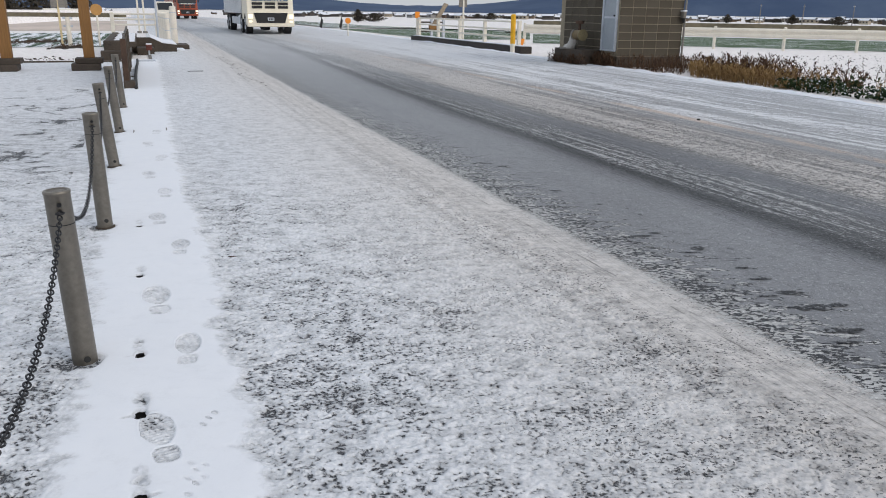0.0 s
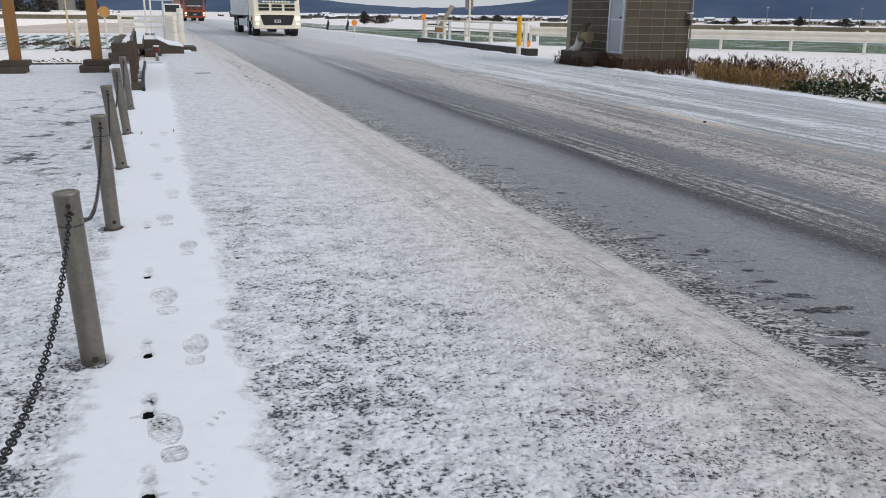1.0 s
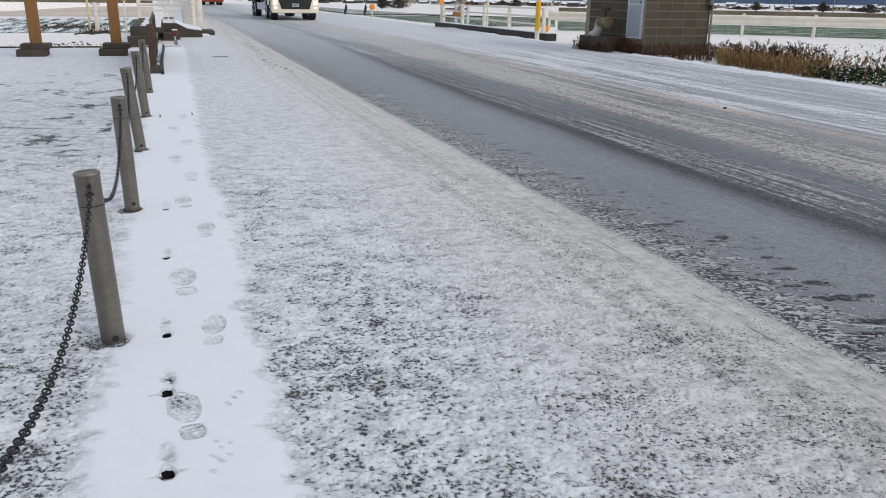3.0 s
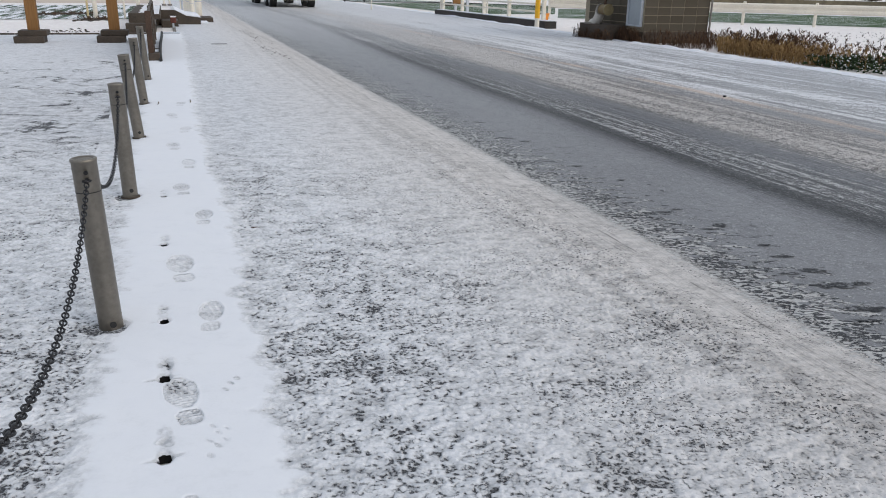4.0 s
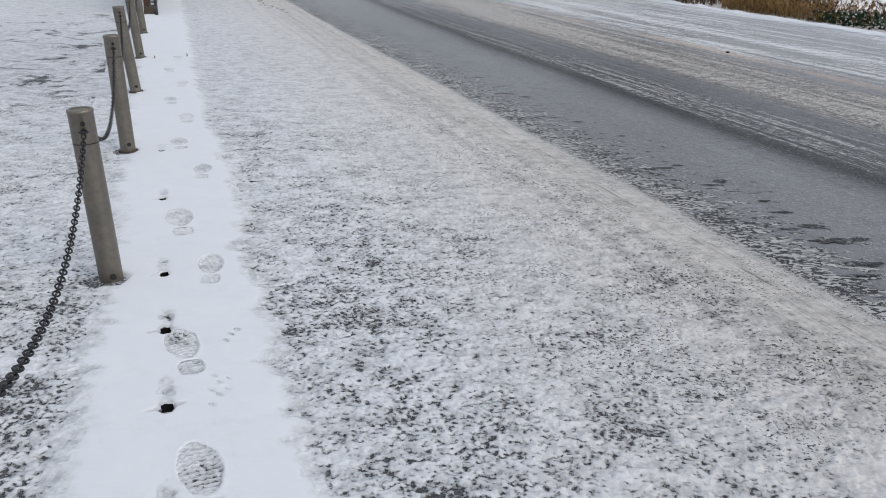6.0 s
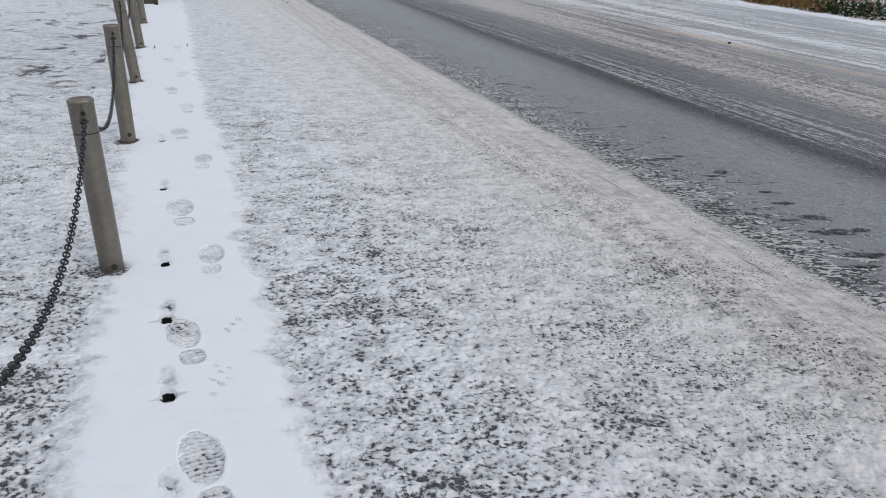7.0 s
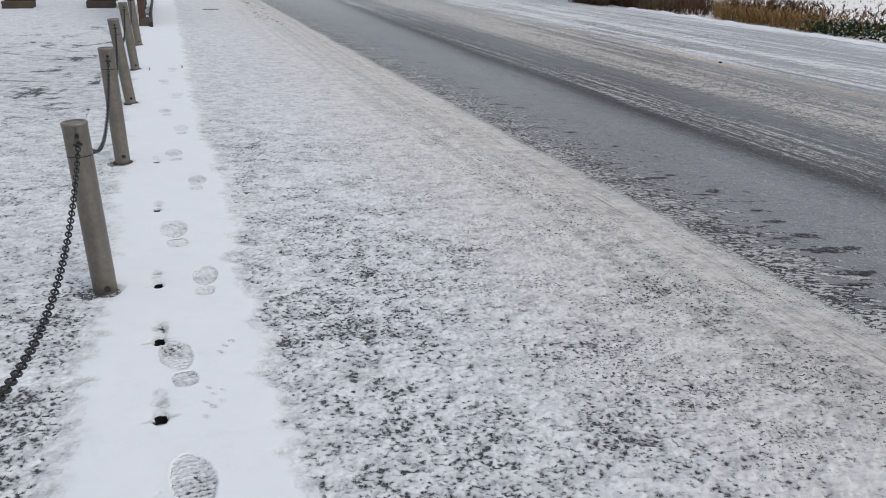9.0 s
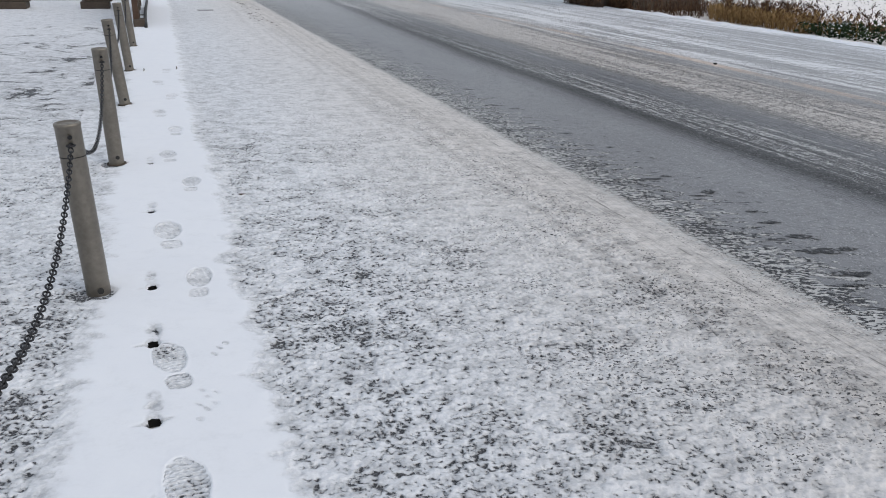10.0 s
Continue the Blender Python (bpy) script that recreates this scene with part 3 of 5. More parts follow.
CLAWS = [(0.012, 2.06, 0.012), (0.030, 2.03, 0.010), (0.036, 2.10, 0.012), (0.052, 2.06, 0.012), (0.060, 2.12, 0.010), (0.024, 2.14, 0.010), (0.075, 2.36, 0.008), (0.095, 2.40, 0.009), (0.115, 2.43, 0.008), (0.008, 1.98, 0.010)]
OPEN_NOTCHES = {1.485: 0.8, 1.975: 1.0, 2.465: 1.0, 2.955: 0.9, 3.935: 0.75, 4.915: 0.7}


def strip_snow(name, xs, ys, low=False):
    gx, gy = np.meshgrid(xs, ys)
    n1, n2, n3, n4 = (value_noise(gx, gy, s, i) for s, i in ((1.6, 21), (6.0, 22), (19.0, 23), (55.0, 24)))
    ca, sa = math.cos(0.33), math.sin(0.33)
    ax, ay = gx * ca - gy * sa, gx * sa + gy * ca
    tongue = 0.6 * value_noise(ax * 0.22, ay, 7.5, 26) + 0.5 * value_noise(ax * 0.3, ay, 19.0, 27) + 0.3 * value_noise(ax * 0.4, ay, 42.0, 28)
    right = 0.205 + 0.022 * n1 + 0.062 * tongue + 0.014 * n3 + 0.05 * np.clip(1.95 - gy, 0, 1) + 0.012 * np.clip(gy - 9, 0, 9)
    left = -0.325 - 0.020 * value_noise(gx, gy, 1.3, 25) + 0.055 * tongue - 0.012 * n3 - 0.03 * np.clip(3.2 - gy, 0, 1)
    sm = lambda v, a, b: (lambda t: t * t * (3 - 2 * t))(np.clip((v - a) / (b - a), 0, 1))
    body = sm(right - gx, -0.055, 0.04) * sm(gx - left, -0.09, 0.07)
    fade = sm(gy, 0.80, 0.95) * sm(8.1 - gy, 0.0, 2.4) * sm(gx + 1.95, 0.0, 0.3) * sm(2.12 - gx, 0.0, 0.22)
    lumps = 0.17 * value_noise(ax * 0.85, ay * 1.05, 24.0, 31) + 0.36 * value_noise(ax * 0.9, ay * 1.05, 50.0, 32) + 0.62 * value_noise(ax * 0.95, ay * 1.05, 88.0, 33)
    clump = value_noise(ax * 0.7, ay * 1.2, 6.5, 34) + 0.7 * value_noise(gx, gy, 2.1, 35)
    rough = fade * (1 - body) * np.maximum(0.0060 * lumps + 0.0020 * clump + 0.0012, -0.0046)
    h = 0.006 + rough + body * (0.011 + 0.0010 * n2 + 0.0006 * n3) + 0.0002 * n4 * body
    for px, py, deg, size, deep in PRINTS:
        a = math.radians(deg)
        u = 0.014 * n3 + 0.008 * n4 + ((gx - px) * math.cos(a) + (gy - py) * math.sin(a)) / size
        v = 0.016 * n3 + (-(gx - px) * math.sin(a) + (gy - py) * math.cos(a)) / size
        fore = 1 - sm(np.hypot(u / (0.168 - 0.05 * np.clip(0.1 - v, 0, 1)), (v - 0.18) / 0.35), 0.93, 1.04)
        heel = 1 - sm(np.maximum(np.abs(u + 0.01) / 0.125, np.abs(v + 0.36) / 0.145) * 0.6 + 0.4 * np.hypot(u / 0.125, (v + 0.36) / 0.145), 0.90, 1.04)
        inside = np.maximum(fore, heel)
        lug = np.sin(v * 112 + 14 * np.abs(u)) * 0.55 + 0.35 * np.sin(u * 85 + v * 20) + 0.25 * n4 + 0.25 * n3
        rim = np.exp(-((np.maximum(np.hypot(u / 0.165, (v - 0.18) / 0.355), 0) - 1.10) / 0.09) ** 2) * 0.0012
        press = 0.0082 + 0.0062 * np.clip(lug, -0.8, 1) + 0.0022 * n3
        h = h - inside * press * deep + rim * deep
    for mx, my, mr in CLAWS:
        h = h - (1 - sm(np.hypot(gx - mx + 0.5 * (gy - my), (gy - my) * 0.6) + 0.004 * n4, 0.3 * mr, mr)) * 0.0045
    for ny, deep in OPEN_NOTCHES.items():
        d = np.hypot((gx + 0.115) / (0.008 + 0.011 * deep), (gy - ny - 0.036) / (0.012 + 0.015 * deep))
        h = h - (1 - sm(d, 0.9, 1.7)) * 0.008
        smear = np.exp(-((gx + 0.112 + 0.012 * n2) / 0.022) ** 2) * np.exp(-((gy - ny - 0.13) / 0.060) ** 2)
        h = h - smear * np.clip(0.0100 + 0.010 * n4 + 0.005 * n3, 0, 0.016) * deep
        crack = np.exp(-((gy - ny - 0.034 - 0.15 * (gx + 0.115)) / 0.007) ** 2) * (1 - sm(np.abs(gx + 0.118), 0.03, 0.075))
        h = h - crack * np.clip(0.004 + 0.008 * n3, 0, 0.012) * deep
    for by in (0.90, 3.025, 5.025, 7.045, 9.065, 11.365):
        d = np.hypot((gx + 0.325) * 0.8, gy - by + 0.022) + 0.016 * n3
        h = h - (1 - sm(d, 0.046, 0.076)) * 0.0155
    return tagged(grid_mesh(name, xs, ys, np.maximum(h, 0.0012), M_YARD if name == "yard_snow" else M_ROAD, () if low else [(-0.115, ny + 0.036, 0.008 + 0.011 * q, 0.012 + 0.015 * q) for ny, q in OPEN_NOTCHES.items()]), "thin white snow with shoe prints" if name == "gutter_snow" else "thin lumpy snow worn through to asphalt", "snow", kind="structure")


strip_snow("gutter_snow", np.arange(-0.62, 0.52, 0.0045), np.arange(0.995, 5.2, 0.0048))
strip_snow("shoulder_snow", np.arange(0.508, 2.14, 0.0046), np.arange(0.80, 5.2, 0.0052), True)
strip_snow("yard_snow", np.arange(-1.95, -0.610, 0.0052), np.arange(1.60, 5.2, 0.0056), True)
strip_snow("shoulder_snow", np.arange(0.508, 2.14, 0.0075), np.arange(5.19, 8.15, 0.0085), True)
strip_snow("yard_snow", np.arange(-2.0, -0.610, 0.008), np.arange(5.19, 8.15, 0.009), True)
strip_snow("gutter_snow", np.arange(-0.62, 0.52, 0.01), np.concatenate([np.arange(5.195, 12, 0.011), np.arange(12, 22, 0.1)]))
strip_snow("gutter_snow", np.arange(-0.62, 0.52, 0.05), np.arange(-5.9, 1.001, 0.05))


# ---- bollards and chains ----
def bollard(y, lean, sunk):
    b = thing("bollard", "grey-brown metal bollard with a chain eye beside a snowy gutter", "bollard", pose(-0.31, y, sunk, lean[0], lean[1], 0), "chained bollards")
    bm = bmesh.new()
    prof = [(0.0445, -0.15), (0.0445, 0.688), (0.0465, 0.690), (0.0465, 0.697), (0.043, 0.701), (0.037, 0.701), (0.034, 0.694)]
    seg = 28
    rings = [[bm.verts.new((r * math.cos(2 * math.pi * i / seg), r * math.sin(2 * math.pi * i / seg), z)) for i in range(seg)] for r, z in prof]
    for p, q in zip(rings, rings[1:]):
        for i in range(seg):
            bm.faces.new((p[i], p[(i + 1) % seg], q[(i + 1) % seg], q[i]))
    bm.faces.new(rings[-1])
    part("post", bm, M_STEEL_POST, b, smooth=True)
    part("cap", rod((0, 0, 0.694), (0, 0, 0.6965), 0.030, 20), M_CONC, b, "worn grey metal cap")
    part("flange", rod((0, 0.004, 0.004), (0, 0.004, 0.013), 0.058, 24, 0.056), M_CONC_DARK, b, "thin dark base flange")
    part("band", rod((0, 0, 0.577), (0, 0, 0.580), 0.0452, 28, caps=False), M_CHAIN, b)
    for z in (0.628, 0.655):
        part("bolt", rod((0.006, -0.040, z), (0.006, -0.049, z), 0.008, 10), M_CHAIN, b)
    part("eye", tube([(0.006 + 0.014 * math.cos(a), -0.060 + 0.014 * math.sin(a), 0.628) for a in np.linspace(0, 6.28, 13)], 0.0035, 6), M_CHAIN, b)
    part("eye", tube([(0.006 + 0.014 * math.cos(a), 0.060 + 0.014 * math.sin(a), 0.628) for a in np.linspace(0, 6.28, 13)], 0.0035, 6), M_CHAIN, b)
    # near-black disc on the post, painted for the shaded inside of a drain hole
    ring = rod((0.012, -0.041, 0.055), (0.013, -0.0475, 0.055), 0.012, 14)
    part("drain_hole_disc", ring, M_HOLE, b)
    return b


BOLLARDS = [(0.90, (0, 0), 0.05), (3.025, (0, -1.7), -0.03), (5.025, (0, -0.8), 0), (7.045, (0, -4.6), 0), (9.065, (0, -3.9), 0), (11.365, (0, -3.3), 0)]
for y, lean, sunk in BOLLARDS:
    bollard(y, lean, sunk)


def chain(p, q, sag):
    """Short round links along a hanging line."""
    p, q = Vector(p), Vector(q)
    n = 900
    pts = [p.lerp(q, i / n) - Vector((0, 0, sag * (1 - (2 * i / n - 1) ** 2))) for i in range(n + 1)]
    bm = bmesh.new()
    pitch, walked, k = 0.0255, 0.0, 0
    for a, b in zip(pts, pts[1:]):
        walked += (b - a).length
        if walked < pitch:
            continue
        walked -= pitch
        d = (b - a).normalized()
        m = Matrix.Translation(a) @ d.to_track_quat("X", "Z").to_matrix().to_4x4() @ Matrix.Rotation(math.pi / 2 * (k % 2) + 0.4, 4, "X")
        k += 1
        rings = []
        for j in range(10):
            t = 2 * math.pi * j / 10
            c = Vector((0.0170 * math.copysign(abs(math.cos(t)) ** 0.8, math.cos(t)), 0.0080 * math.sin(t), 0))
            out = Vector((math.cos(t), math.sin(t), 0))
            rings.append([bm.verts.new(m @ (c + 0.0027 * (out * math.cos(s) + Vector((0, 0, 1)) * math.sin(s)))) for s in (0, 1.257, 2.513, 3.770, 5.027)])
        for j in range(10):
            u, v = rings[j], rings[(j + 1) % 10]
            for s in range(5):
                bm.faces.new((u[s], v[s], v[(s + 1) % 5], u[(s + 1) % 5]))
    return tagged(part("chain", bm, M_CHAIN, smooth=True), "dark steel chain hanging between two bollards", "chain", "bollard chains")


for (y0, l0, s0), (y1, l1, s1), sag in zip(BOLLARDS, BOLLARDS[1:], (0.165, 0.225, 0.22, 0.21, 0.25)):
    top = lambda y, l, s, dy: (-0.304 + 0.628 * math.sin(radians(l[1])), y + dy, 0.622 + s)
    chain(top(y0, l0, s0, 0.065), top(y1, l1, s1, -0.065), sag)


# ---- block hut ----
HX, HY, HX1, HY1, HZ0, HTOP = 11.31, 17.48, 13.24, 20.50, 0.24, 3.05
hut = thing("pump_hut", "small grey-brown concrete block pump hut beside the road", "hut", pose(HX, HY, 0))
W, D = HX1 - HX, HY1 - HY
bm = box(0.006, 0.006, HZ0, W - 0.006, D - 0.006, HTOP)
hut_wall = part("wall", bm, M_MORTAR, hut)
part("plinth", box(-0.02, -0.02, -0.5, W + 0.02, D + 0.02, HZ0, 0.01), M_CONC_DARK, hut, "stained concrete base")
roof = part("roof", box(-0.25, -0.25, HTOP, W + 0.25, D + 0.25, HTOP + 0.16, 0.02), M_CONC, hut)
part("roof_snow", box(-0.24, -0.24, HTOP + 0.16, W + 0.24, D + 0.24, HTOP + 0.22, 0.02), M_SNOW, roof)
door = part("door", box(-0.015, 0.13, HZ0 + 0.16, 0.03, 0.70, HZ0 + 2.02, 0.004), simple("grey_blue_door_paint", (0.30, 0.335, 0.37), 0.5, 0, 30, 0.1, 0.0005), hut, "pale blue-grey steel door")
for a in ((-0.045, 0.07, HZ0 + 0.12, 0.03, 0.13, HZ0 + 2.08), (-0.045, 0.70, HZ0 + 0.12, 0.03, 0.76, HZ0 + 2.08), (-0.045, 0.13, HZ0 + 2.02, 0.03, 0.70, HZ0 + 2.08), (-0.045, 0.13, HZ0 + 0.12, 0.03, 0.70, HZ0 + 0.16)):
    part("door_frame", box(*a, 0.003), M_GALV, door)
part("crossbar", box(-0.024, 0.13, HZ0 + 0.93, -0.012, 0.70, HZ0 + 0.98, 0.003), M_GALV, door)
part("handle", rod((-0.06, 0.18, HZ0 + 1.0), (-0.015, 0.18, HZ0 + 1.0), 0.022, 10), M_CHAIN, door)
# downpipe and meter box at the corner away from the door
part("conduit", rod((W + 0.02, -0.04, -0.4), (W + 0.02, -0.04, HTOP), 0.026, 12), M_CONC, hut)
meter = part("meter_box", box(W - 0.10, -0.12, 1.20, W + 0.0, -0.005, 1.36, 0.012), M_CONC, hut, "grey meter box capped with snow")
part("snow_cap", box(W - 0.12, -0.14, 1.362, W + 0.01, 0.0, 1.39, 0.01), M_SNOW, meter)
part("lamp", rod((W - 0.05, -0.08, 1.08), (W - 0.05, -0.08, 1.20), 0.03, 10, 0.05), M_BLACK, meter)

# outlet pipe on a pedestal beside the door
pipe = thing("outlet_pipe", "grey elbow pipe with a yellowed flange on a concrete pedestal", "pipe", pose(10.88, 18.25, 0))
part("pedestal", box(-0.14, 0.02, -0.5, 0.42, 1.50, 0.37, 0.02), M_CONC_FOOT, pipe)
arc = [(0.0, 1.05 - 0.38 * math.sin(a), 0.36 + 0.38 * (1 - math.cos(a))) for a in np.linspace(0, math.pi / 2, 9)]
part("elbow", tube(arc, 0.125, 18), simple("grey_pipe_paint", (0.42, 0.40, 0.37), 0.5, 0, 20, 0.15, 0.001), pipe, smooth=True)
for y0, y1, r, m in ((0.58, 0.64, 0.155, M_CONC), (0.28, 0.60, 0.13, simple("stained_yellow_iron", (0.15, 0.105, 0.045), 0.55, 0.1, 30, 0.4, 0.002)), (0.24, 0.29, 0.145, simple("yellow_flange", (0.17, 0.135, 0.065), 0.5, 0, 30, 0.3, 0.001))):
    part("flange", rod((0, y1, 0.74), (0, y0, 0.74), r, 20), m, pipe)
part("valve_stem", rod((0, 0.44, 0.86), (0, 0.44, 1.05), 0.035, 10), M_RUST, pipe)
part("valve_wheel", rod((0, 0.44, 1.02), (0, 0.44, 1.10), 0.10, 12, 0.13), M_RUST, pipe, "rusty valve handwheel")
part("pedestal_flange", rod((0, 1.05, 0.36), (0, 1.05, 0.40), 0.22, 20), M_CONC, pipe)

# ---- lorries ----
M_CREAM = simple("cream_white_paint", (0.82, 0.76, 0.62), 0.35, 0, 6, 0.06, 0.0004)
M_SILVER = simple("aluminium_cargo_panel", (0.66, 0.68, 0.70), 0.4, 0.3, 12, 0.1, 0.0006)
M_RED = simple("red_orange_paint", (0.28, 0.045, 0.014), 0.4, 0, 6, 0.15, 0.0004)
M_GLASS = simple("dark_windscreen", (0.015, 0.018, 0.022), 0.08, 0, 6, 0.1, 0.0001)
M_LAMP = bpy.data.materials.new("lit_headlamp")
M_LAMP.use_nodes = True
M_LAMP.node_tree.nodes["Principled BSDF"].inputs["Emission Color"].default_value = (1.0, 0.78, 0.42, 1)
M_LAMP.node_tree.nodes["Principled BSDF"].inputs["Emission Strength"].default_value = 0.9


def wheel(parent, x, y, r, w):
    wh = part("wheel", rod((x - w / 2, y, r), (x + w / 2, y, r), r, 28), M_BLACK, parent, smooth=False)
    part("rim", rod((x - w / 2 - 0.01, y, r), (x + w / 2 + 0.01, y, r), r * 0.56, 18), M_GALV, wh)
    part("hub", rod((x - w / 2 - 0.05, y, r), (x + w / 2 + 0.05, y, r), r * 0.2, 12), M_CHAIN, wh)
    return wh


def lorry(label, m, paint, cargo, length):
    t = thing("lorry", label, "lorry", m)
    cab = [(0.0, 0.45), (-0.05, 1.1), (0.0, 1.75), (0.22, 2.95), (0.5, 3.15), (2.1, 3.15), (2.1, 0.75), (1.5, 0.75), (1.35, 1.05), (0.75, 1.05), (0.6, 0.45)]
    bm = prism(cab, -1.22, 1.22, "x")
    bmesh.ops.bevel(bm, geom=list(bm.edges), offset=0.04, segments=2, affect="EDGES", profile=0.5)
    body = part("cab", bm, paint, t)
    part("windscreen", prism([(-0.012, 1.86), (0.0, 1.84), (0.20, 2.86), (0.185, 2.88)], -1.08, 1.08, "x"), M_GLASS, body)
    part("visor", box(-1.1, -0.10, 2.86, 1.1, 0.15, 2.98, 0.02), M_GLASS, body)
    part("name_band", box(-0.95, -0.055, 1.70, 0.95, -0.01, 1.84, 0.01), simple("blue_grey_lettering", (0.10, 0.17, 0.25), 0.5), body)
    for i in range(9):
        part("letter_bar", box(-0.74 + i * 0.165, -0.066, 1.73, -0.62 + i * 0.165, -0.054, 1.81), M_CREAM, body)
    for sx in (-1, 0, 1):
        for z in (1.32, 1.50):
            part("grille_slot", box(sx * 0.68 - 0.27, -0.072, z, sx * 0.68 + 0.27, -0.02, z + 0.13, 0.01), M_BLACK, body)
    part("bumper", box(-1.24, -0.14, 0.38, 1.24, 0.15, 1.12, 0.05), paint, t)
    part("grille", prism([(-0.90, 1.10), (-0.74, 0.58), (0.74, 0.58), (0.90, 1.10)], -0.165, -0.13, "y"), M_BLACK, t)
    part("number_plate", box(-0.17, -0.185, 0.70, 0.17, -0.166, 0.86), M_GALV, t)
    for b in (-0.09, 0.0, 0.09):
        part("plate_bar", box(b - 0.03, -0.192, 0.74, b + 0.03, -0.186, 0.82), M_CHAIN, t)
    for s in (-1, 1):
        h = part("headlamp", box(s * 0.95, -0.16, 0.80, s * 1.18, -0.10, 1.02, 0.02), M_LAMP, t, "lit headlamp")
        part("fog_lamp", box(s * 0.98, -0.16, 0.60, s * 1.15, -0.11, 0.70, 0.02), M_LAMP, t)
        part("mirror", box(s * 1.28, 0.0, 1.95, s * 1.42, 0.12, 2.45, 0.03), M_BLACK, t)
        part("mirror_arm", rod((s * 1.2, 0.15, 2.5), (s * 1.35, 0.06, 2.42), 0.02, 8), M_BLACK, t)
    part("step", box(-1.2, 0.6, 0.36, 1.2, 0.72, 0.5, 0.02), M_BLACK, t)
    box_body = part("cargo_box", box(-1.245, 2.35, 1.05, 1.245, length, 3.55, 0.03), cargo, t, "pale corrugated cargo body")
    for i in range(int((length - 2.6) / 0.55)):
        for s in (-1, 1):
            part("rib", box(s * 1.246 - 0.012, 2.6 + i * 0.55, 1.12, s * 1.246 + 0.012, 2.66 + i * 0.55, 3.48), M_GALV, box_body)
    part("chassis", box(-0.5, 1.6, 0.62, 0.5, length - 0.1, 1.0, 0.02), M_BLACK, t)
    for s in (-1, 1):
        part("side_guard", box(s * 1.16, 3.4, 0.45, s * 1.2, length - 4.2, 0.85, 0.01), M_GALV, t)
        for y in (1.05, 2.75, length - 3.0, length - 1.7):
            wheel(t, s * 1.03, y, 0.50, 0.36)
    part("tank", rod((-0.9, 3.3, 0.72), (-0.9, 4.6, 0.72), 0.3, 18), M_SILVER, t)
    return t


lorry("white lorry with a silver cargo body and lit headlamps", pose(6.55, 43.6, 0), M_CREAM, M_SILVER, 11.8)
lorry("red-orange lorry with lit headlamps far along the road", pose(5.55, 103.0, 0, 0, 0, 6), M_RED, M_RED, 10.0)


# ---- mountains ----
def mountains():
    k = Mat("haze_blue_hills")
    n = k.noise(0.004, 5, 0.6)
    # the blue haze of distance is put into the woodland colour
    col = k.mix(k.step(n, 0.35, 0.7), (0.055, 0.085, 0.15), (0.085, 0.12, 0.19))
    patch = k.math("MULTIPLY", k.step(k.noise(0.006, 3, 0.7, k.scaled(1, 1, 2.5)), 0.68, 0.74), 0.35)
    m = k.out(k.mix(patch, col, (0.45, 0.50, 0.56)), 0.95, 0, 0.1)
    bear = np.arange(-60, 95, 0.25)
    dist = np.linspace(2300, 2950, 12)
    g = lambda c, w: np.exp(-((bear - c) / w) ** 2)
    ridge = 18 + 120 * g(0, 9.5) + 80 * g(-26, 14) + 230 * g(40, 9.6) + 190 * g(62, 15) + 90 * g(85, 14)
    ridge = ridge + 8 * value_noise(bear, bear * 0, 0.6, 11) * (ridge / 120) + 1.5 * value_noise(bear, bear * 0, 2.2, 12)
    shape = np.sin(np.linspace(0.0, math.pi / 2, 12)) ** 1.2
    a = np.radians(bear)
    gx, gy = np.sin(a)[:, None] * dist, np.cos(a)[:, None] * dist
    z = ridge[:, None] * shape * (1 + 0.16 * value_noise(gx, gy, 0.006, 13) * (1 - shape)) - 2
    i = np.arange(z.size).reshape(z.shape)
    faces = np.stack([i[:-1, :-1].ravel(), i[:-1, 1:].ravel(), i[1:, 1:].ravel(), i[1:, :-1].ravel()], 1)
    me = bpy.data.meshes.new("mountain_backdrop")
    me.from_pydata(np.stack([gx.ravel(), gy.ravel(), z.ravel()], 1).tolist(), [], faces.tolist())
    me.polygons.foreach_set("use_smooth", [True] * len(faces))
    me.materials.append(m)
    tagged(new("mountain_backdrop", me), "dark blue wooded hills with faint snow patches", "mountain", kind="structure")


mountains()


# ---- yard side: timber posts, canal walls, railing ----
def timber_post(x, y):
    t = thing("timber_post", "square brown timber post on stepped concrete footing", "post", pose(x, y, 0), "timber posts")
    part("footing", box(-0.29, -0.30, 0.0, 0.27, 0.28, 0.14, 0.012), M_CONC_FOOT, t, "lower concrete step")
    part("footing", box(-0.21, -0.20, 0.14, 0.33, 0.34, 0.25, 0.012), M_CONC_FOOT, t, "upper concrete step")
    part("post", box(-0.045, -0.02, 0.25, 0.165, 0.19, 3.0, 0.008), M_WOOD, t)
    return t


timber_post(-1.14, 18.62)
timber_post(-2.71, 18.62)

fence = thing("sluice_plate", "rusty iron sluice plate standing on a concrete block", "sluice", pose(-0.30, 14.1, 0))
part("upright", box(-0.035, 0.0, 0.10, 0.055, 0.09, 0.80, 0.006), M_RUST, fence)
part("plate", prism([(0.09, 0.16), (0.09, 0.80), (4.9, 0.90), (4.9, 0.10)], 0.0, 0.03, "x"), simple("old_iron_plate", (0.085, 0.075, 0.065), 0.75, 0.1, 12, 0.4, 0.003), fence)
part("base_block", box(-0.04, -0.12, 0.0, 0.14, 0.24, 0.13, 0.01), M_CONC_FOOT, fence)
for y in (1.6, 3.2, 4.8):
    part("upright", box(-0.02, y, 0.0, 0.05, y + 0.06, 0.84, 0.005), M_CONC_DARK, fence)

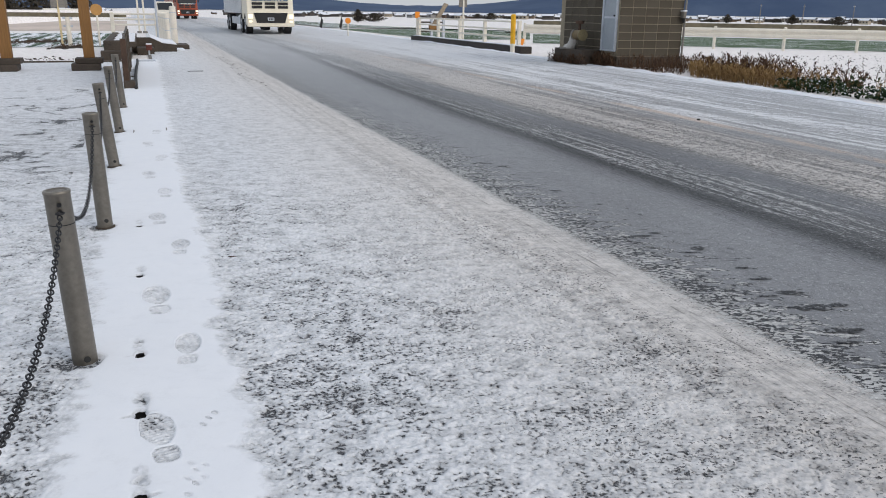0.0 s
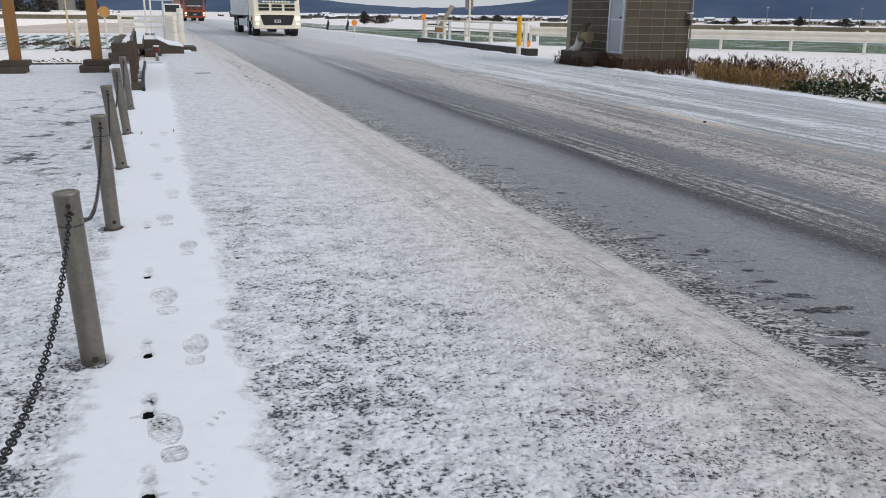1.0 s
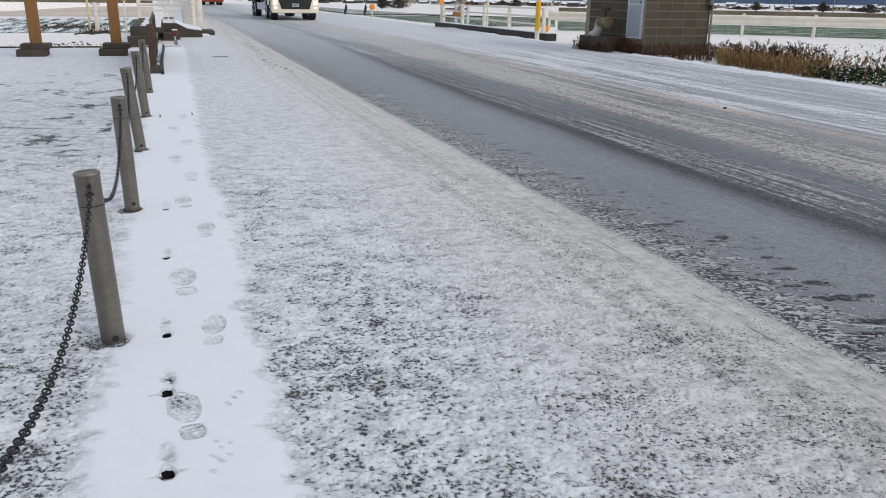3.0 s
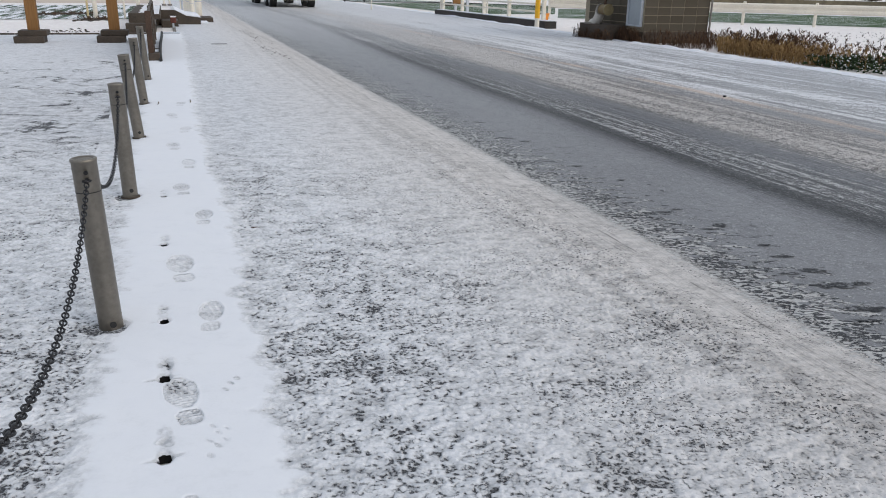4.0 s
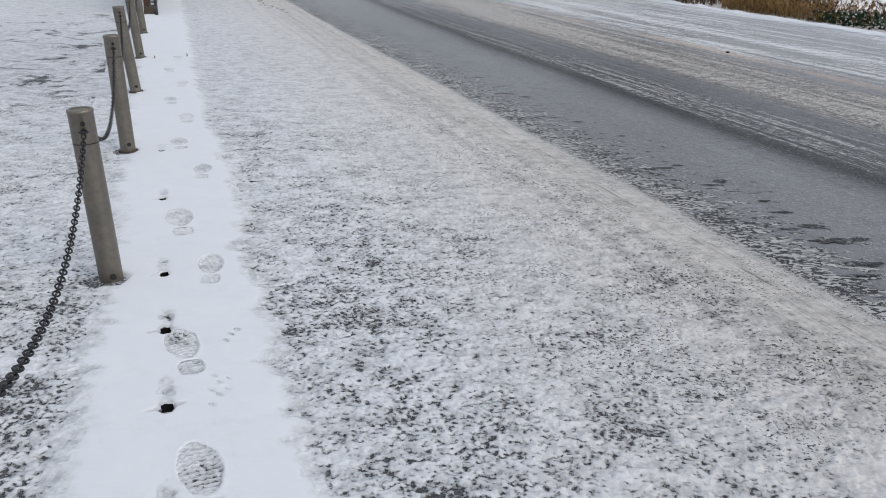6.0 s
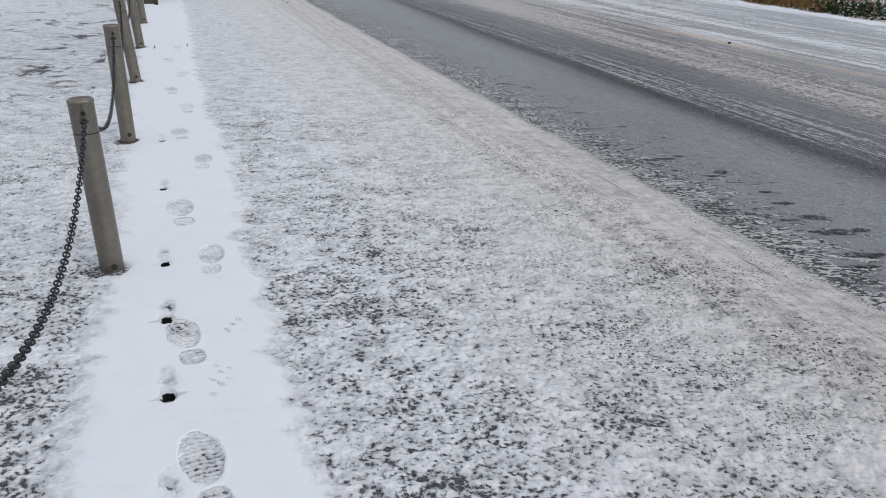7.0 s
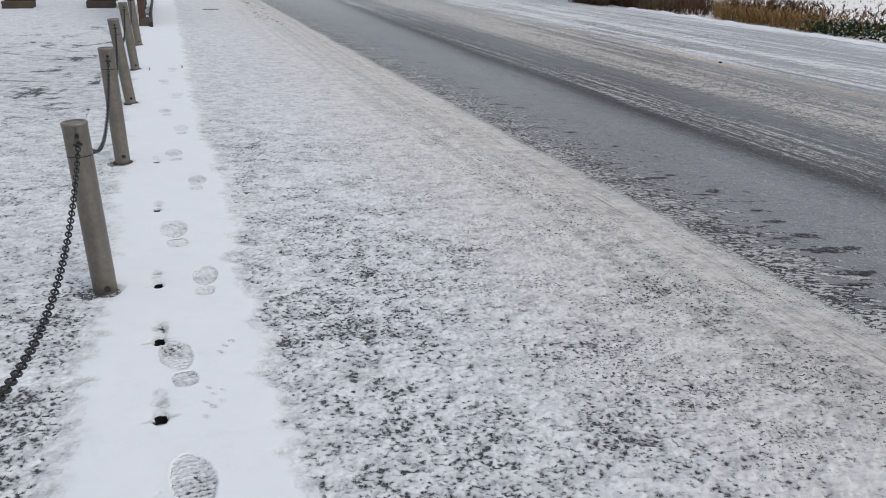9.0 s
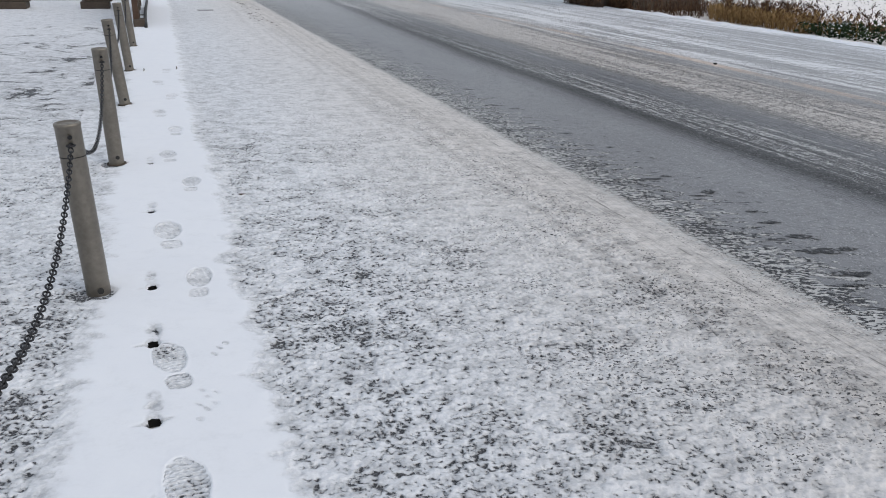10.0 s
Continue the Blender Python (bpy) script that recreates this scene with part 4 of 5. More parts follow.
hose = [(-0.15 - 0.012 * math.sin(i * 0.4), 13.8 + i * 0.52, 0.03 + 0.05 * math.sin(i / 15 * math.pi)) for i in range(16)]
tagged(part("hose", tube(hose, 0.028, 8), M_BLACK, smooth=True), "black rubber hose lying along the snowy gutter", "hose")
grate = thing("drain_grate", "small slotted metal grate in the snow", "grate", pose(-0.22, 17.2, 0.01))
part("frame", box(-0.07, -0.9, 0.0, 0.07, 0.9, 0.02, 0.004), M_CONC_DARK, grate)
for i in range(8):
    part("bar", box(-0.055, -0.80 + i * 0.22, 0.018, 0.055, -0.70 + i * 0.22, 0.034), M_GALV, grate)

canal = thing("canal_headwall", "dark concrete canal headwall with snow on its top", "wall", pose(0, 0, 0))
part("front_wall", box(-0.95, 22.8, -0.3, -0.40, 23.05, 0.45, 0.03), M_CONC_DARK, canal)
part("side_wall", box(-0.95, 23.05, -0.3, -0.75, 31, 0.43, 0.015), M_CONC_DARK, canal)
part("footing", box(-1.02, 22.35, -0.1, -0.38, 22.8, 0.20, 0.012), M_CONC_FOOT, canal)
deck = part("deck", box(-0.75, 23.05, 0.28, -0.15, 31, 0.41, 0.01), M_CONC_DARK, canal)
for i in range(9):
    part("snow_bar", box(-0.74 + 0.02 * (i % 3), 23.1 + i * 0.85, 0.408, -0.18, 23.6 + i * 0.85, 0.425, 0.006), M_SNOW, deck)
part("wing_wall", prism([(-0.30, -0.2), (-0.30, 0.42), (0.25, 0.42), (0.58, 0.25), (1.0, 0.20), (1.0, -0.2)], 26.0, 26.25, "y"), M_CONC_DARK, canal)
part("wing_snow", prism([(0.27, 0.415), (0.59, 0.257), (1.0, 0.205), (1.0, 0.23), (0.60, 0.285), (0.25, 0.445)], 26.02, 29.5, "y"), M_SNOW, canal)
part("apron", box(-0.15, 24.75, -0.1, 0.32, 26.0, 0.17, 0.012), M_CONC_DARK, canal)
part("kerb", box(0.50, 27.4, -0.1, 1.45, 28.9, 0.14, 0.02), M_CONC_FOOT, canal)
part("kerb_snow", box(0.46, 26.5, -0.02, 1.25, 27.5, 0.05, 0.02), M_SNOW, canal)

tap = thing("standpipe", "short rusty red standpipe with a snow cap", "standpipe", pose(0.17, 24.3, 0))
part("pipe", rod((0, 0, -0.05), (0, 0, 0.20), 0.03, 10), M_GALV, tap)
part("head", box(-0.07, -0.06, 0.12, 0.09, 0.06, 0.28, 0.02), simple("rust_red_paint", (0.12, 0.03, 0.02), 0.7, 0, 40, 0.4, 0.002), tap)
part("snow_cap", box(-0.07, -0.06, 0.281, 0.09, 0.06, 0.315, 0.012), M_SNOW, tap)
tagged(part("metal_strip", box(-0.16, 21.0, 0.0, 0.28, 21.2, 0.05, 0.008), M_GALV), "flat grey metal strip lying in snow", "metal strip")


def white_post(x, y, h, r, name="parapet_post", label="white round roadside post"):
    t = thing(name, label, "post", pose(x, y, 0), "white parapet posts")
    part("post", rod((0, 0, 0), (0, 0, h), r, 16, r * 0.97), M_WHITE, t, smooth=False)
    part("cap", rod((0, 0, h), (0, 0, h + 0.02), r * 0.97, 16, r * 0.6), M_WHITE, t)
    for z in (0.45, 0.85):
        part("ring", rod((0, 0, h * z), (0, 0, h * z + 0.02), r * 1.03, 16), M_GALV, t)


white_post(1.07, 28.95, 1.33, 0.11)
for i in range(5):
    white_post(0.93 - 0.02 * i, 31.5 + 2.1 * i, 1.06, 0.10)

rail = thing("canal_railing", "white painted tubular railing along the canal bank", "railing", pose(-1.0, 34, 0))
for x in (0.0, 1.62):
    part("post", box(x - 0.07, -0.07, -0.2, x + 0.07, 0.07, 1.10, 0.012), M_WHITE, rail)
for z in (1.04, 0.84, 0.64):
    part("rail", rod((0, 0, z), (1.65, 0.0, z), 0.035, 10), M_WHITE, rail)
for i in range(6):
    part("rail", rod((1.65 + 0.02 * i, 2.0 * i, 0.95), (1.67 + 0.02 * i, 2.0 * i + 2.0, 0.95), 0.03, 8), M_WHITE, rail)

sp = thing("sign_post", "grey steel pole with a small road sign", "sign", pose(0.62, 33, 0))
part("pole", rod((0, 0, 0), (0, 0, 2.6), 0.04, 12), M_GALV, sp)
part("board", box(-0.42, -0.03, 1.62, 0.38, 0.0, 2.3, 0.01), M_GALV, sp)
for i in range(2):
    fp = thing("white_pole", "slim white pole standing beyond the canal", "pole", pose(-0.05 + 0.28 * i, 45, 0), "slim white poles")
    part("shaft", rod((0, 0, 0), (0, 0, 3.2), 0.05, 10), M_WHITE, fp)
    part("base", rod((0, 0, 0), (0, 0, 0.1), 0.12, 10), M_CONC, fp)


wp = thing("white_pole", "slim white pole at the road edge beside the fields", "pole", pose(8.52, 50.43, 0), "slim white poles")
part("shaft", rod((0, 0, -0.05), (0, 0, 3.4), 0.035, 10), M_WHITE, wp)
part("base", rod((0, 0, 0), (0, 0, 0.08), 0.09, 10), M_CONC, wp)


def disc_sign(x, y, z, r, label, face=None):
    t = thing("reflector_post", label, "reflector", pose(x, y, 0), "reflector posts")
    part("post", rod((0, 0, 0), (0, 0, z), 0.035, 10), M_WHITE, t)
    part("disc", rod((0, -0.05, z), (0, -0.02, z), r, 20), face or M_ORANGE, t, "round orange reflector")
    part("clamp", box(-0.05, -0.02, z - 0.06, 0.05, 0.04, z + 0.06, 0.01), M_GALV, t)


disc_sign(-1.35, 30.0, 1.2, 0.19, "faded tan-orange disc reflector on a white post", simple("faded_orange", (0.46, 0.24, 0.07), 0.5))
disc_sign(10.12, 41.0, 0.76, 0.15, "orange disc reflector on a white post")
tp = thing("marker_pole", "thin yellowed marker pole in snowy ground", "pole", pose(-2.52, 30, 0))
part("shaft", rod((0, 0, -0.1), (0, 0, 2.2), 0.035, 10), simple("yellowed_plastic", (0.62, 0.50, 0.28), 0.6), tp)
part("board", box(-0.22, -0.03, 1.25, 0.30, 0.0, 1.8, 0.01), M_CONC, tp, "grey board seen from behind")
gp = thing("guardrail_post", "white steel post with bolts, its rail missing", "post", pose(-2.28, 30, 0))
part("post", rod((0, 0, -0.1), (0, 0, 0.95), 0.075, 14), M_WHITE, gp)
for s in (-1, 1):
    for z in (0.62, 0.88):
        part("bolt", box(s * 0.07, -0.03, z, s * 0.15, 0.03, z + 0.07, 0.008), M_GALV, gp)

# ---- far side of the road: kerb, railing, markers ----
M_KERB = simple("wet_dark_kerb", (0.035, 0.030, 0.027), 0.8, 0, 25, 0.4, 0.003)
kerb = thing("bridge_kerb", "dark concrete bridge kerb with snow on top", "kerb", pose(0, 0, 0))
for i in range(5):
    part("kerb_stone", box(11.72, 23.9 + 2.3 * i, -0.1, 12.15, 26.19 + 2.3 * i, 0.20, 0.006), M_KERB, kerb)
    part("kerb_snow", box(11.80, 23.95 + 2.3 * i, 0.198, 12.10, 26.12 + 2.3 * i, 0.225, 0.01), M_SNOW, kerb)
br = thing("bridge_railing", "white painted steel bridge railing with three rails", "railing", pose(0, 0, 0))
for y in (24.6, 27.5, 30.0, 32.5, 35.0):
    part("post", box(11.94, y - 0.06, 0.2, 12.06, y + 0.06, 1.02, 0.01), M_WHITE, br)
for z in (0.98, 0.72, 0.47):
    part("rail", box(11.965, 24.6, z - 0.03, 12.035, 35.0, z + 0.03, 0.01), M_WHITE, br)
yp = thing("marker_post", "yellow flexible marker post with a white foot", "post", pose(11.46, 23.95, 0))
part("foot", rod((0, 0, -0.02), (0, 0, 0.30), 0.075, 16), M_WHITE, yp)
part("sleeve", rod((0, 0, 0.30), (0, 0, 1.20), 0.082, 16), M_YELLOW, yp, "yellow sleeve")
part("cap", rod((0, 0, 1.20), (0, 0, 1.23), 0.082, 16, 0.05), M_YELLOW, yp)
ob = tagged(part("orange_board", prism([(0.0, 0.0), (0.10, 0.0), (0.22, 0.42), (0.10, 0.42)], -0.01, 0.02, "y"), M_ORANGE), "small leaning orange board beside the kerb", "board")
ob.matrix_world = pose(12.2, 25.0, 0.0)
sq = thing("reflector_post", "orange square reflector on a white post", "reflector", pose(11.93, 35.15, 0), "reflector posts")
part("post", rod((0, 0, 0), (0, 0, 1.0), 0.04, 10), M_WHITE, sq)
part("plate", box(-0.11, -0.06, 0.98, 0.11, -0.03, 1.26, 0.01), M_ORANGE, sq)
bs = thing("sign_post", "brown signboard seen from behind on a white pole", "sign", pose(13.35, 33, 0))
part("pole", rod((0, 0, -0.2), (0, 0, 2.4), 0.04, 10), M_WHITE, bs)
part("board", box(-0.20, 0.02, 1.48, 0.18, 0.05, 2.3, 0.01), M_CONC, bs, "grey-brown board")
gate = thing("sluice_gate", "small sluice gate frame with a leaning timber", "sluice gate", pose(13.2, 36, 0))
for x in (-0.9, -0.25, 0.35):
    part("post", box(x - 0.06, -0.06, -0.2, x + 0.06, 0.06, 0.95, 0.01), M_GALV, gate)
for z in (0.35, 0.75):
    part("beam", box(-0.95, -0.04, z, 0.4, 0.04, z + 0.07, 0.01), M_CONC_DARK, gate)
part("timber", prism([(-0.35, 0.55), (-0.18, 0.50), (0.55, 1.62), (0.36, 1.66)], -0.12, 0.0, "y"), simple("grey_timber", (0.27, 0.22, 0.16), 0.8, 0, 20, 0.3, 0.003), gate)
part("bracket", box(-0.40, -0.14, 0.45, 0.0, 0.02, 0.72, 0.02), M_WOOD, gate)
for x in (12.31, 13.77):
    st = thing("field_stake", "black plastic strip on a stake in the field", "stake", pose(x, 58, 0, 0, 6, 0), "black field stakes")
    part("stake", rod((0, 0, -0.1), (0, 0, 0.8), 0.025, 8), M_BLACK, st)
    part("strip", prism([(-0.12, 0.1), (0.05, 0.0), (0.12, 0.55), (-0.02, 0.78)], -0.02, 0.02, "y"), M_BLACK, st)


def guard_rail(a, b, posts, label):
    a, b = Vector((*a, 0)), Vector((*b, 0))
    d = (b - a).normalized()
    t = thing("guard_rail", label, "guard rail", Matrix.Translation(a) @ Matrix.Rotation(math.atan2(d.y, d.x), 4, "Z"))
    n = (b - a).length
    for i in range(posts):
        x = n * i / (posts - 1)
        p = part("post", rod((x, 0.03, -0.2), (x, 0.03, 0.84), 0.06, 12), M_WHITE, t)
        part("cap", rod((x, 0.03, 0.84), (x, 0.03, 0.86), 0.06, 12, 0.04), M_WHITE, p)
    prof = [(-0.03, 0.45), (-0.09, 0.49), (-0.09, 0.55), (-0.03, 0.60), (-0.03, 0.65), (-0.09, 0.70), (-0.09, 0.76), (-0.03, 0.80), (-0.02, 0.80), (-0.08, 0.755), (-0.08, 0.705), (-0.02, 0.65), (-0.02, 0.60), (-0.08, 0.545), (-0.08, 0.495), (-0.02, 0.45)]
    for i in range(posts - 1):
        part("beam", prism(prof, n * i / (posts - 1) + 0.004, n * (i + 1) / (posts - 1) - 0.004, "x"), M_WHITE, t)


guard_rail((15.5, 31.25), (35.7, 14.9), 11, "white corrugated steel guard rail along the field")

# ---- distance: banks, houses, trees ----
def bank(name, b0, b1, d, z0, z1, label, material):
    z0 = min(z0, -3.1)
    bm = bmesh.new()
    n = 24
    rows = []
    for i in range(n + 1):
        b = b0 + (b1 - b0) * i / n
        rows.append([bm.verts.new((*polar(b, r), z)) for r, z in ((d - 1.5, z0), (d, z1), (d + 3, z1), (d + 5, z0))])
    for a, b in zip(rows, rows[1:]):
        for j in range(3):
            bm.faces.new((a[j], b[j], b[j + 1], a[j + 1]))
    bmesh.ops.recalc_face_normals(bm, faces=bm.faces)
    tagged(part(name, bm, material), label, "bank", kind="structure")


bank("field_bank", 27, 62, 100, -0.1, 0.30, "low olive grass bank between snowy fields", M_BANK)
bank("snow_bank", -16, -0.8, 90, -0.1, 0.24, "low snow covered bank", M_SNOW_FIELD)
bank("field_bank", -16, -0.8, 95, -0.1, 0.64, "low grass bank between snowy fields", M_BANK)
bank("snow_bank", -18, -0.5, 120, -0.1, 0.80, "low snow covered bank", M_SNOW_FIELD)

rng = random.Random(5)
WALLS = [simple("house_wall_%s" % n, c, 0.8, 0, 2, 0.15, 0.002) for n, c in (("cream", (0.42, 0.36, 0.28)), ("grey", (0.25, 0.24, 0.23)), ("brown", (0.13, 0.085, 0.055)), ("dark", (0.07, 0.06, 0.055)))]
M_TILE = simple("dark_roof_tile", (0.06, 0.058, 0.06), 0.7, 0, 3, 0.3, 0.01)


def house(wall, w, d, h, name):
    t = thing("house", "distant %s house with a snow covered roof" % name, "house", None, "village houses")
    part("wall", box(-w / 2, -d / 2, -1.5, w / 2, d / 2, h), wall, t)
    part("roof", prism([(-d / 2 - 0.7, h - 0.1), (0, h + d * 0.32), (d / 2 + 0.7, h - 0.1)], -w / 2 - 0.6, w / 2 + 0.6, "x"), M_TILE, t)
    part("roof_snow", prism([(-d / 2 - 0.3, h + 0.15), (0, h + d * 0.32 + 0.12), (d / 2 + 0.3, h + 0.15), (0, h + d * 0.32 + 0.02)], -w / 2 - 0.3, w / 2 + 0.3, "x"), M_SNOW, t)
    for i in range(int(w / 3)):
        x = -w / 2 + 1.6 + i * 3
        part("window", box(x - 0.7, -d / 2 - 0.05, h - 2.0, x + 0.7, -d / 2 + 0.05, h - 0.8), M_GLASS, t)
    return t


protos = [house(WALLS[0], 9, 6, 2.4, "cream"), house(WALLS[1], 7, 5.5, 3.0, "grey"), house(WALLS[2], 11, 6, 2.2, "brown"), house(WALLS[3], 8, 6.5, 3.4, "dark timber"), house(WALLS[2], 6, 5, 2.6, "brown"), house(WALLS[3], 12, 5, 2.0, "dark timber")]
spots = [(b, 560) for b in np.arange(-14, 62, 0.27)]
for i, (b, d) in enumerate(spots):
    if -1.5 < b < 5:
        continue
    d = d + rng.uniform(-60, 120)
    bb = b + rng.uniform(-0.4, 0.4)
    x, y = polar(bb, d)
    m = pose(x, y, -3.05 + rng.uniform(0, 0.8), 0, 0, -bb + rng.uniform(-50, 50))
    if i < 6:
        protos[i].matrix_world = m
    else:
        copy_thing(protos[rng.randrange(6)], m @ Matrix.Diagonal((rng.uniform(0.5, 0.9), 0.7, rng.uniform(0.38, 0.68), 1)))
M_FARLEAF = simple("dark_winter_foliage", (0.050, 0.042, 0.030), 0.9, 0, 1.5, 0.4, 0.05)


def far_tree(bearing, d, h, w):
    t = thing("tree", "dark bare winter tree beside the village", "tree", pose(*polar(bearing, d), ground_z(*polar(bearing, d))), "village trees")
    part("trunk", rod((0, 0, -0.5), (0, 0, h * 0.5), 0.25, 8, 0.1), M_RUST, t)
    bm = bmesh.new()
    for i in range(1100):
        a, q, z = rng.uniform(0, 6.28), rng.uniform(0, 1) ** 0.6, rng.uniform(0.12, 1)
        wide = w * math.sin(min(1, z * 1.1) * math.pi * 0.85 + 0.25) * (0.8 + 0.25 * math.sin(3 * a + 9 * z))
        c = Vector((q * wide * math.cos(a), q * wide * math.sin(a), z * h))
        bm.faces.new([bm.verts.new(c + Vector((rng.gauss(0, 0.22), rng.gauss(0, 0.22), rng.gauss(0, 0.18)))) for j in range(4)])
    part("crown", bm, M_FARLEAF, t)


for b, d, h, w in ((14.6, 300, 4.4, 3), (15.7, 310, 3.2, 6), (50.5, 400, 7, 4), (-6.0, 170, 5.5, 4), (-3.6, 165, 5.5, 3), (-7.5, 175, 5, 4), (44, 440, 4.5, 3), (33, 430, 4, 4), (40, 450, 4.5, 3), (46.7, 420, 4, 6), (52.3, 430, 4, 6), (36.2, 440, 4, 5), (30.5, 430, 4, 6), (24.0, 440, 3.5, 7)):
    far_tree(b, d, h, w)
for i in range(26):
    far_tree(23.5 + i * 1.5 + rng.uniform(-0.5, 0.5), rng.uniform(500, 540), rng.uniform(1.8, 3.4), rng.uniform(4, 8))
gh = thing("greenhouse", "white plastic tunnel greenhouse far across the fields", "greenhouse", pose(*polar(-4.4, 140), -2.6, 0, 0, 20))
part("tunnel", prism([(2.2 * math.cos(a), 3.6 * math.sin(a)) for a in np.linspace(0, math.pi, 14)], -3.2, 3.2, "x"), M_WHITE, gh)
part("door", box(-3.26, -0.6, 0, -3.2, 0.6, 1.9), M_GALV, gh)
for b in (42.0, 44.6, 47.5, 33.0, 29.0, 53.0):
    up = thing("utility_pole", "distant concrete utility pole in the village", "pole", pose(*polar(b, 430), -3), "utility poles")
    part("shaft", rod((0, 0, 0), (0, 0, 9.5), 0.22, 8, 0.15), M_CONC, up)
    part("crossarm", box(-0.9, -0.06, 8.7, 0.9, 0.06, 8.85), M_GALV, up)

# white van far along the road
van = thing("van", "white van with lit headlamps far along the road", "van", pose(2.5, 85, 0))
vb = prism([(0, 0.25), (-0.05, 0.85), (0.55, 1.05), (1.25, 1.80), (1.5, 1.88), (4.3, 1.86), (4.5, 1.5), (4.5, 0.25)], -0.84, 0.84, "x")
bmesh.ops.bevel(vb, geom=list(vb.edges), offset=0.06, segments=2, affect="EDGES", profile=0.5)
body = part("body", vb, M_WHITE, van)
part("windscreen", prism([(0.60, 1.075), (0.56, 1.09), (1.19, 1.76), (1.23, 1.745)], -0.70, 0.70, "x"), M_GLASS, body)
for s in (-1, 1):
    part("headlamp", box(s * 0.52, -0.09, 0.62, s * 0.78, 0.0, 0.80, 0.02), M_LAMP, van)
    for y in (0.85, 3.6):
        wheel(van, s * 0.74, y, 0.31, 0.2)

# ---- weeds ----
def weed_mass(name, spots, label, material, stem, seed_head):
    r = random.Random(9)
    verts, faces = [], []

    def blade(p, q, w0, w1):
        side = Vector((r.uniform(-1, 1), r.uniform(-1, 1), 0)).normalized()
        k = len(verts)
        verts.extend([tuple(p - side * w0), tuple(p + side * w0), tuple(q + side * w1), tuple(q - side * w1)])
        faces.append((k, k + 1, k + 2, k + 3))

    for x, y, z, h in spots:
        p = Vector((x, y, z))
        lean = Vector((r.gauss(0, 0.13), r.gauss(0, 0.13), 1)) * h
        midp = p + lean * 0.55
        q = p + lean + Vector((r.gauss(0, 0.07), r.gauss(0, 0.07), -0.04)) * h
        blade(p, midp, stem, stem * 0.8)
        blade(midp, q, stem * 0.8, stem * 0.4)
        for j in range(r.randint(2, 5)):
            f = r.uniform(0.2, 0.95)
            b = p.lerp(q, f)
            blade(b, b + Vector((r.gauss(0, 0.10), r.gauss(0, 0.10), r.uniform(-0.03, 0.10))), stem * 0.8, stem * 0.2)
        if r.random() < seed_head:
            for j in range(6):
                b = p.lerp(q, r.uniform(0.75, 1.0)) + Vector((r.gauss(0, 0.02), r.gauss(0, 0.02), 0))
                blade(b, b + Vector((r.gauss(0, 0.03), r.gauss(0, 0.03), 0.05)), 0.012, 0.006)
    me = bpy.data.meshes.new(name)
    me.from_pydata(verts, [], faces)
    me.materials.append(material)
    return tagged(new(name, me), label, "weeds", kind="stuff")


def straw_material(name, a, b):
    k = Mat(name)
    r = k.node("ShaderNodeNewGeometry").outputs["Random Per Island"]
    return k.out(k.mix(r, a, b), 0.85, 0, 0.15)


M_STRAW = straw_material("dry_brown_stalk", (0.085, 0.045, 0.020), (0.40, 0.26, 0.115))
M_STRAW_DARK = straw_material("dark_red_brown_stalk", (0.022, 0.013, 0.009), (0.125, 0.072, 0.042))
M_LEAF = straw_material("dark_green_leaf", (0.010, 0.022, 0.010), (0.045, 0.07, 0.03))
r = random.Random(3)
spots = []
while len(spots) < 1700:
    y = r.uniform(8.5, 17.4)
    edge = 10.95 + 0.06 * (y - 9)
    x = edge + abs(r.gauss(0, 0.8)) + 0.05
    if x < 0.775 * y + 0.05:
        continue
    dens = 0.5 + 0.5 * noise.noise((x * 0.7, y * 0.7, 2.0))
    if y < 11.5 and r.random() < 0.85 or x > 0.98 * y and r.random() < 0.6:
        continue
    if r.random() < dens:
        spots.append((x, y, -0.05, r.uniform(0.14, 0.36)))
weed_mass("dry_grass", spots, "dry brown grass tangle along the snowy verge", M_STRAW, 0.006, 0.2)
spots = []
while len(spots) < 400:
    y = r.uniform(9.0, 17.6)
    x = 11.3 + abs(r.gauss(0.6, 1.2)) + 0.06 * (y - 9)
    if x < 0.79 * y + 0.05:
        continue
    if 1.0 * y < x < 1.2 * y and r.random() < 0.8:
        continue
    if noise.noise((x * 0.9, y * 0.6, 7.0)) > -0.1 or r.random() < 0.2:
        spots.append((x, y, -0.05, r.uniform(0.20, 0.46)))
weed_mass("tall_weeds", spots, "tall dark dead weed stalks with seed heads", M_STRAW_DARK, 0.007, 0.9)
spots = []
while len(spots) < 1500:
    y = r.uniform(14.8, 20.2)
    x = r.uniform(10.95, 11.27) if y > 17.42 else r.uniform(11.0, 13.5)
    if x < 0.80 * y + 0.3 and (y > 17.42 or y > 14.6 + 0.9 * (x - 11.0)):
        spots.append((x, y, -0.05, r.uniform(0.10, 0.42)))
spots += [(r.uniform(10.52, 10.72), r.uniform(17.9, 19.8), -0.05, r.uniform(0.08, 0.34)) for i in range(170)]
weed_mass("dry_grass", spots, "dry brown grass at the foot of the hut", M_STRAW_DARK, 0.006, 0.1)


